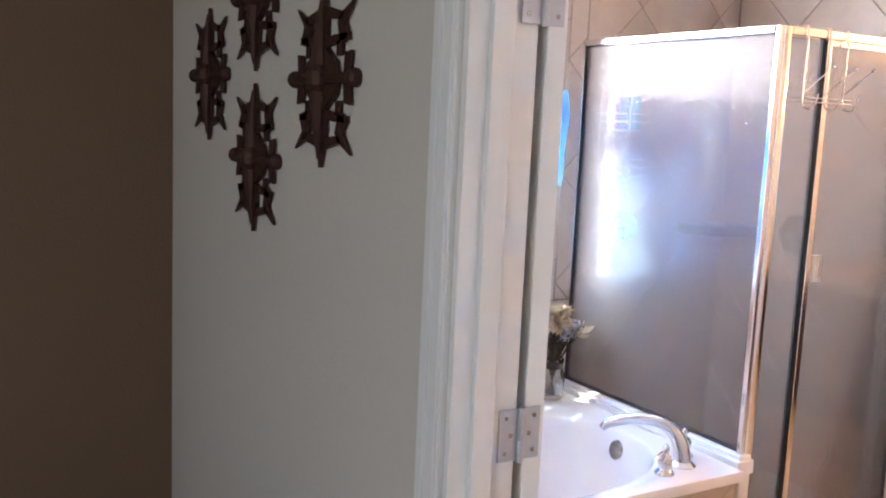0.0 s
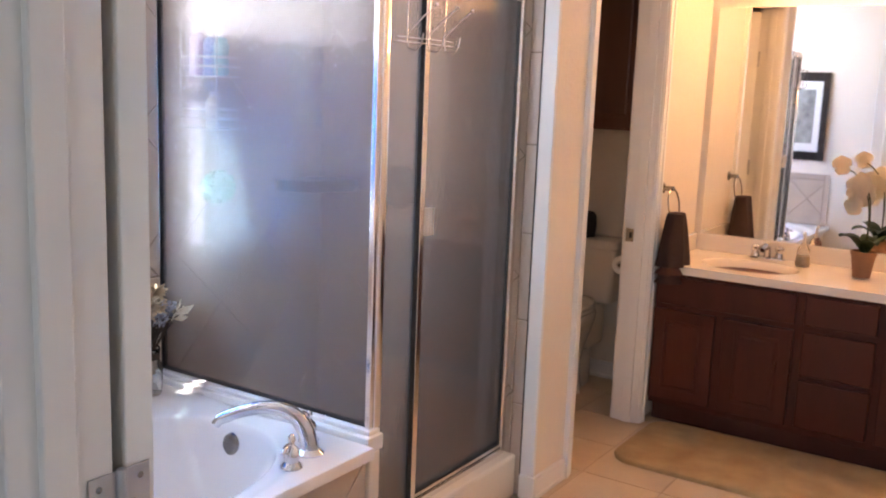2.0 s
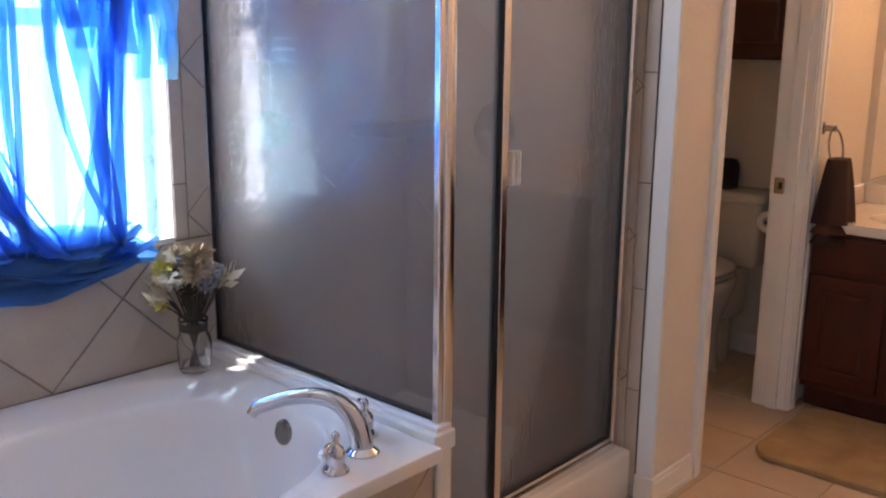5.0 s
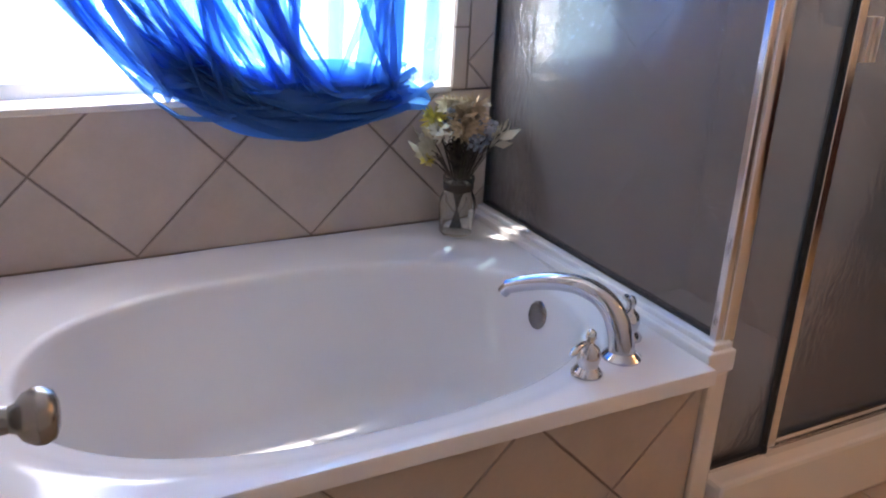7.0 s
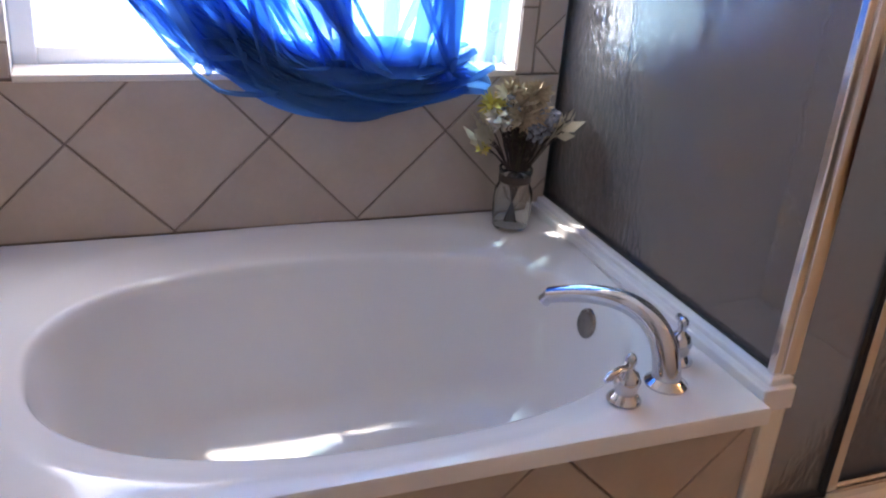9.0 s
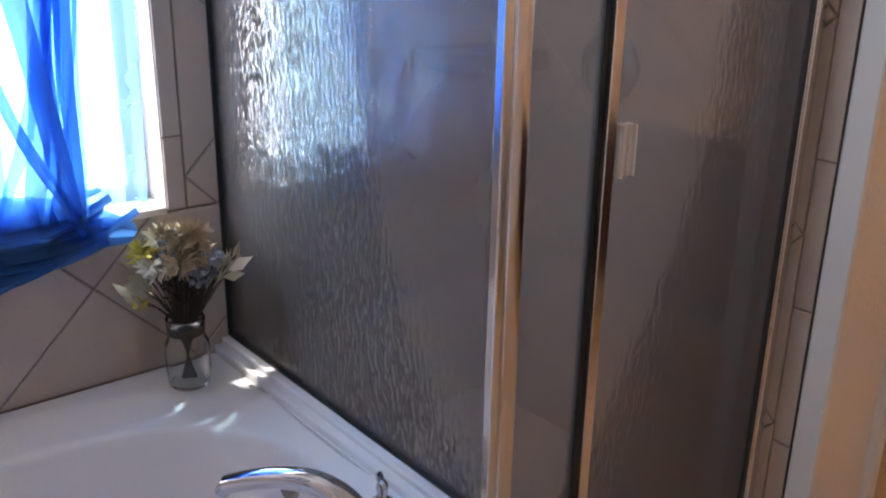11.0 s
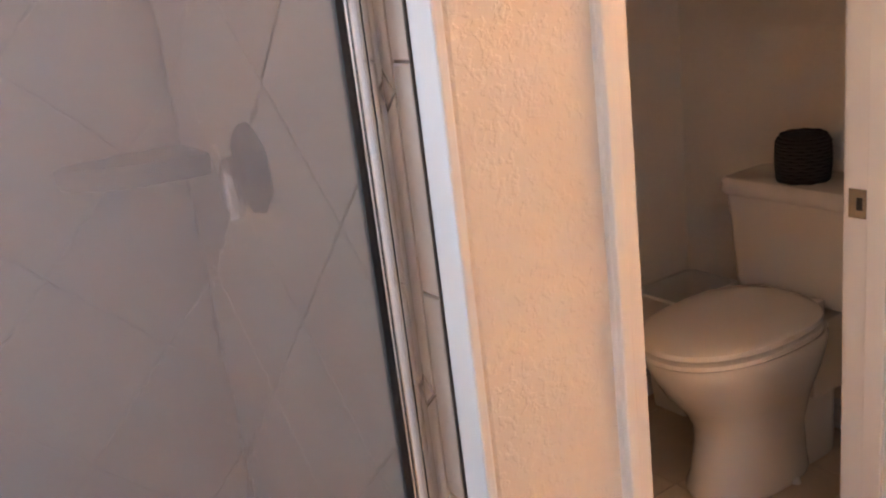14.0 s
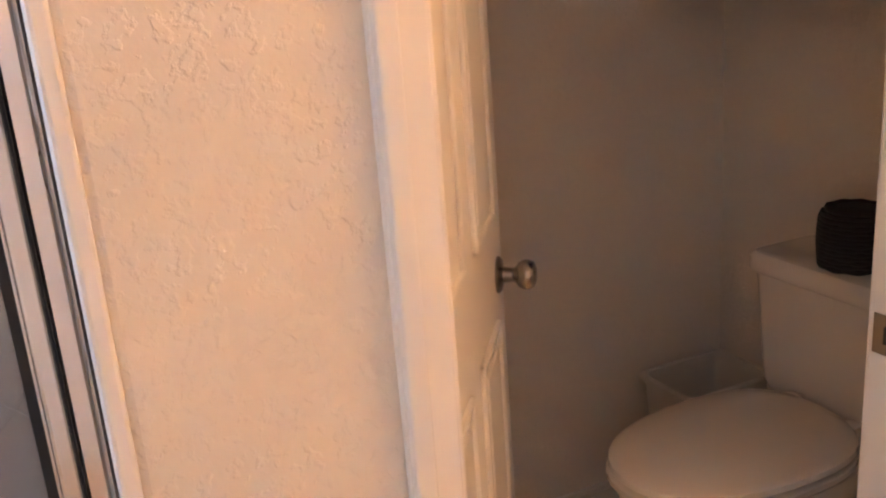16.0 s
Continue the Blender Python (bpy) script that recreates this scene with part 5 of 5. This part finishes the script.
orchid = thing("orchid", "potted white orchid with dark leaves on the vanity top", "potted plant", (2.25, -1.875, 0.752))
part("pot", lathe([(0, 0), (0.036, 0), (0.05, 0.095), (0.054, 0.097), (0.054, 0.115), (0.048, 0.115), (0.044, 0.098), (0, 0.098)], 24), TERRA, orchid, "", True)
q = random.Random(8)
for k in range(5):
    a = 1.1 + k * 1.28
    d = Vector((math.cos(a), math.sin(a), 0))
    sd = Vector((-d.y, d.x, 0))
    ridge = arc((0, 0, 0.1), d * 0.06 + Vector((0, 0, 0.2)), d * 0.13 + Vector((0, 0, 0.16 + 0.02 * (k % 2))), 8)
    rows = []
    bm = bmesh.new()
    for i, p in enumerate(ridge):
        w = 0.034 * math.sin(3.14 * min(0.97, 0.1 + 0.88 * i / 8)) ** 0.6
        rows.append([p - sd * w + Vector((0, 0, 0.008)), p - Vector((0, 0, 0.002)), p + sd * w + Vector((0, 0, 0.008))])
    vs = [[bm.verts.new(p) for p in r] for r in rows]
    for r0, r1 in zip(vs, vs[1:]):
        for j in range(2):
            bm.faces.new((r0[j], r0[j + 1], r1[j + 1], r1[j]))
    bmesh.ops.solidify(bm, geom=bm.faces[:], thickness=0.003)
    part("leaf", bm, LEAF, orchid, "", True)
for k, (a, tip) in enumerate(((2.0, (-0.05, 0.1, 0.47)), (1.2, (0.0, 0.06, 0.4)))):
    line = arc((0, 0, 0.1), (0.02, -0.03, 0.42), tip, 14)
    st = part("flower_stem", tube(line, 0.003, 8), STEM, orchid, "", True)
    for j in (7, 10, 12, 14):
        c = line[j] + Vector((q.uniform(-0.035, 0.02), q.uniform(-0.05, 0.05), q.uniform(-0.05, 0.02)))
        bm = bmesh.new()
        face = Vector((-0.9, q.uniform(-0.5, 0.5), q.uniform(-0.2, 0.3))).normalized()
        u = face.orthogonal().normalized()
        v = face.cross(u)
        for pt in range(5):
            an = 2 * math.pi * pt / 5 + q.uniform(-0.2, 0.2)
            dd = (u * math.cos(an) + v * math.sin(an)) * 0.046
            ss = (-u * math.sin(an) + v * math.cos(an)) * 0.023
            ring = [c, c + dd * 0.35 + ss * 0.8, c + dd * 0.75 + ss + face * 0.006, c + dd + face * 0.004, c + dd * 0.75 - ss + face * 0.006, c + dd * 0.35 - ss * 0.8]
            bm.faces.new([bm.verts.new(p) for p in ring])
        bmesh.ops.solidify(bm, geom=bm.faces[:], thickness=0.0015)
        part("blossom", bm, PETAL, st)

# towel ring and towel on the wall beside the vanity
ring_t = thing("towel_ring", "satin nickel towel ring on the peach wall", "towel ring", (1.955, YF, 1.09))
part("mount", lathe([(0.024, 0), (0.024, 0.006), (0.012, 0.012), (0.01, 0.045), (0.013, 0.05), (0, 0.052)], 20, pose(0, 0, 0, 90, 0, 0)), NICKEL, ring_t, "", True)
part("ring", tube([(0.07 * math.sin(a), -0.045 - 0.012 * (1 - math.cos(a)), -0.07 + 0.07 * math.cos(a)) for a in [2 * math.pi * k / 32 for k in range(33)]], 0.004, 10), NICKEL, ring_t, "", True)
towel = thing("hand_towel", "dark brown hand towel with rust band hung through the ring", "towel", (1.93, YF - 0.082, 0.95))


def towel_shape(z0, z1, w0, w1, t):
    rings = []
    for i in range(14):
        v = i / 13
        z = z0 + (z1 - z0) * v
        w = w0 + (w1 - w0) * v ** 0.7
        ring = []
        for k in range(40):
            a = 2 * math.pi * k / 40
            x = w * math.copysign(abs(math.cos(a)) ** 0.7, math.cos(a))
            y = t * (0.7 + 0.5 * v) * math.copysign(abs(math.sin(a)) ** 0.7, math.sin(a)) + 0.007 * math.sin(x * 70 + 1.5 * v) * (0.4 + v)
            ring.append((x, y, z))
        rings.append(ring)
    return loft(rings)


part("towel_body", towel_shape(0.035, -0.2, 0.055, 0.1, 0.05), TOWEL, towel, "", True)
part("towel_band", towel_shape(-0.202, -0.235, 0.1005, 0.102, 0.048), TOWELBAND, towel, "rust woven band", True)
part("towel_hem", towel_shape(-0.237, -0.275, 0.101, 0.102, 0.047), TOWEL, towel, "", True)

# rug before the vanity
rug = thing("bath_rug", "tan plush bath rug with rounded corners before the vanity", "rug", (1.655, -1.965, 0.0))
bm = bmesh.new()
outline = round_rect(-0.29, 0.275, -0.84, 0.845, 0.0, 0.1)
rr = []
for s, z in ((1.0, 0.001), (1.004, 0.012), (0.99, 0.02), (0.94, 0.023)):
    rr.append([(x * s, y * (1 - (1 - s) * 0.4), z) for x, y, _ in outline])
loft(rr, True, bm)
part("rug_body", bm, RUG, rug, "", True)

# framed picture over the tub's end, and towel hook above it
pic = thing("framed_picture", "tall black-framed grey print with white mat by the tub", "picture", (XW, -0.69, 1.39))
bm = boxes((0.001, 0.03, -0.18, -0.125, -0.375, 0.375), (0.001, 0.03, 0.125, 0.18, -0.375, 0.375), (0.001, 0.03, -0.125, 0.125, -0.375, -0.3), (0.001, 0.03, -0.125, 0.125, 0.3, 0.375), bevel=0.005)
part("frame", bm, PICFRAME, pic)
part("mat", boxes((0.002, 0.012, -0.124, 0.124, -0.299, 0.299)), PICMAT, pic)
part("print", boxes((0.0125, 0.015, -0.07, 0.07, -0.23, 0.23)), PICART, pic)

# vanity light bar above the mirror
bar_t = thing("vanity_light", "chrome light bar with warm globe bulbs above the mirror", "wall lamp", (XM, -1.9, 2.1))
part("backplate", boxes((-0.04, -0.001, -0.5, 0.5, -0.05, 0.05), bevel=0.006), CHROME, bar_t)
for k in range(4):
    y = -0.375 + 0.25 * k
    sock = part("socket", lathe([(0.022, 0), (0.022, 0.03), (0.018, 0.034)], 16, pose(-0.04, y, 0, 0, -90, 0)), CHROME, bar_t, "", True)
    part("bulb", lathe([(0.018, 0.03), (0.03, 0.045), (0.046, 0.07), (0.05, 0.09), (0.044, 0.115), (0.025, 0.133), (0, 0.138)], 20, pose(-0.04, y, 0, 0, -90, 0)), BULB, sock, "glowing globe bulb", True)
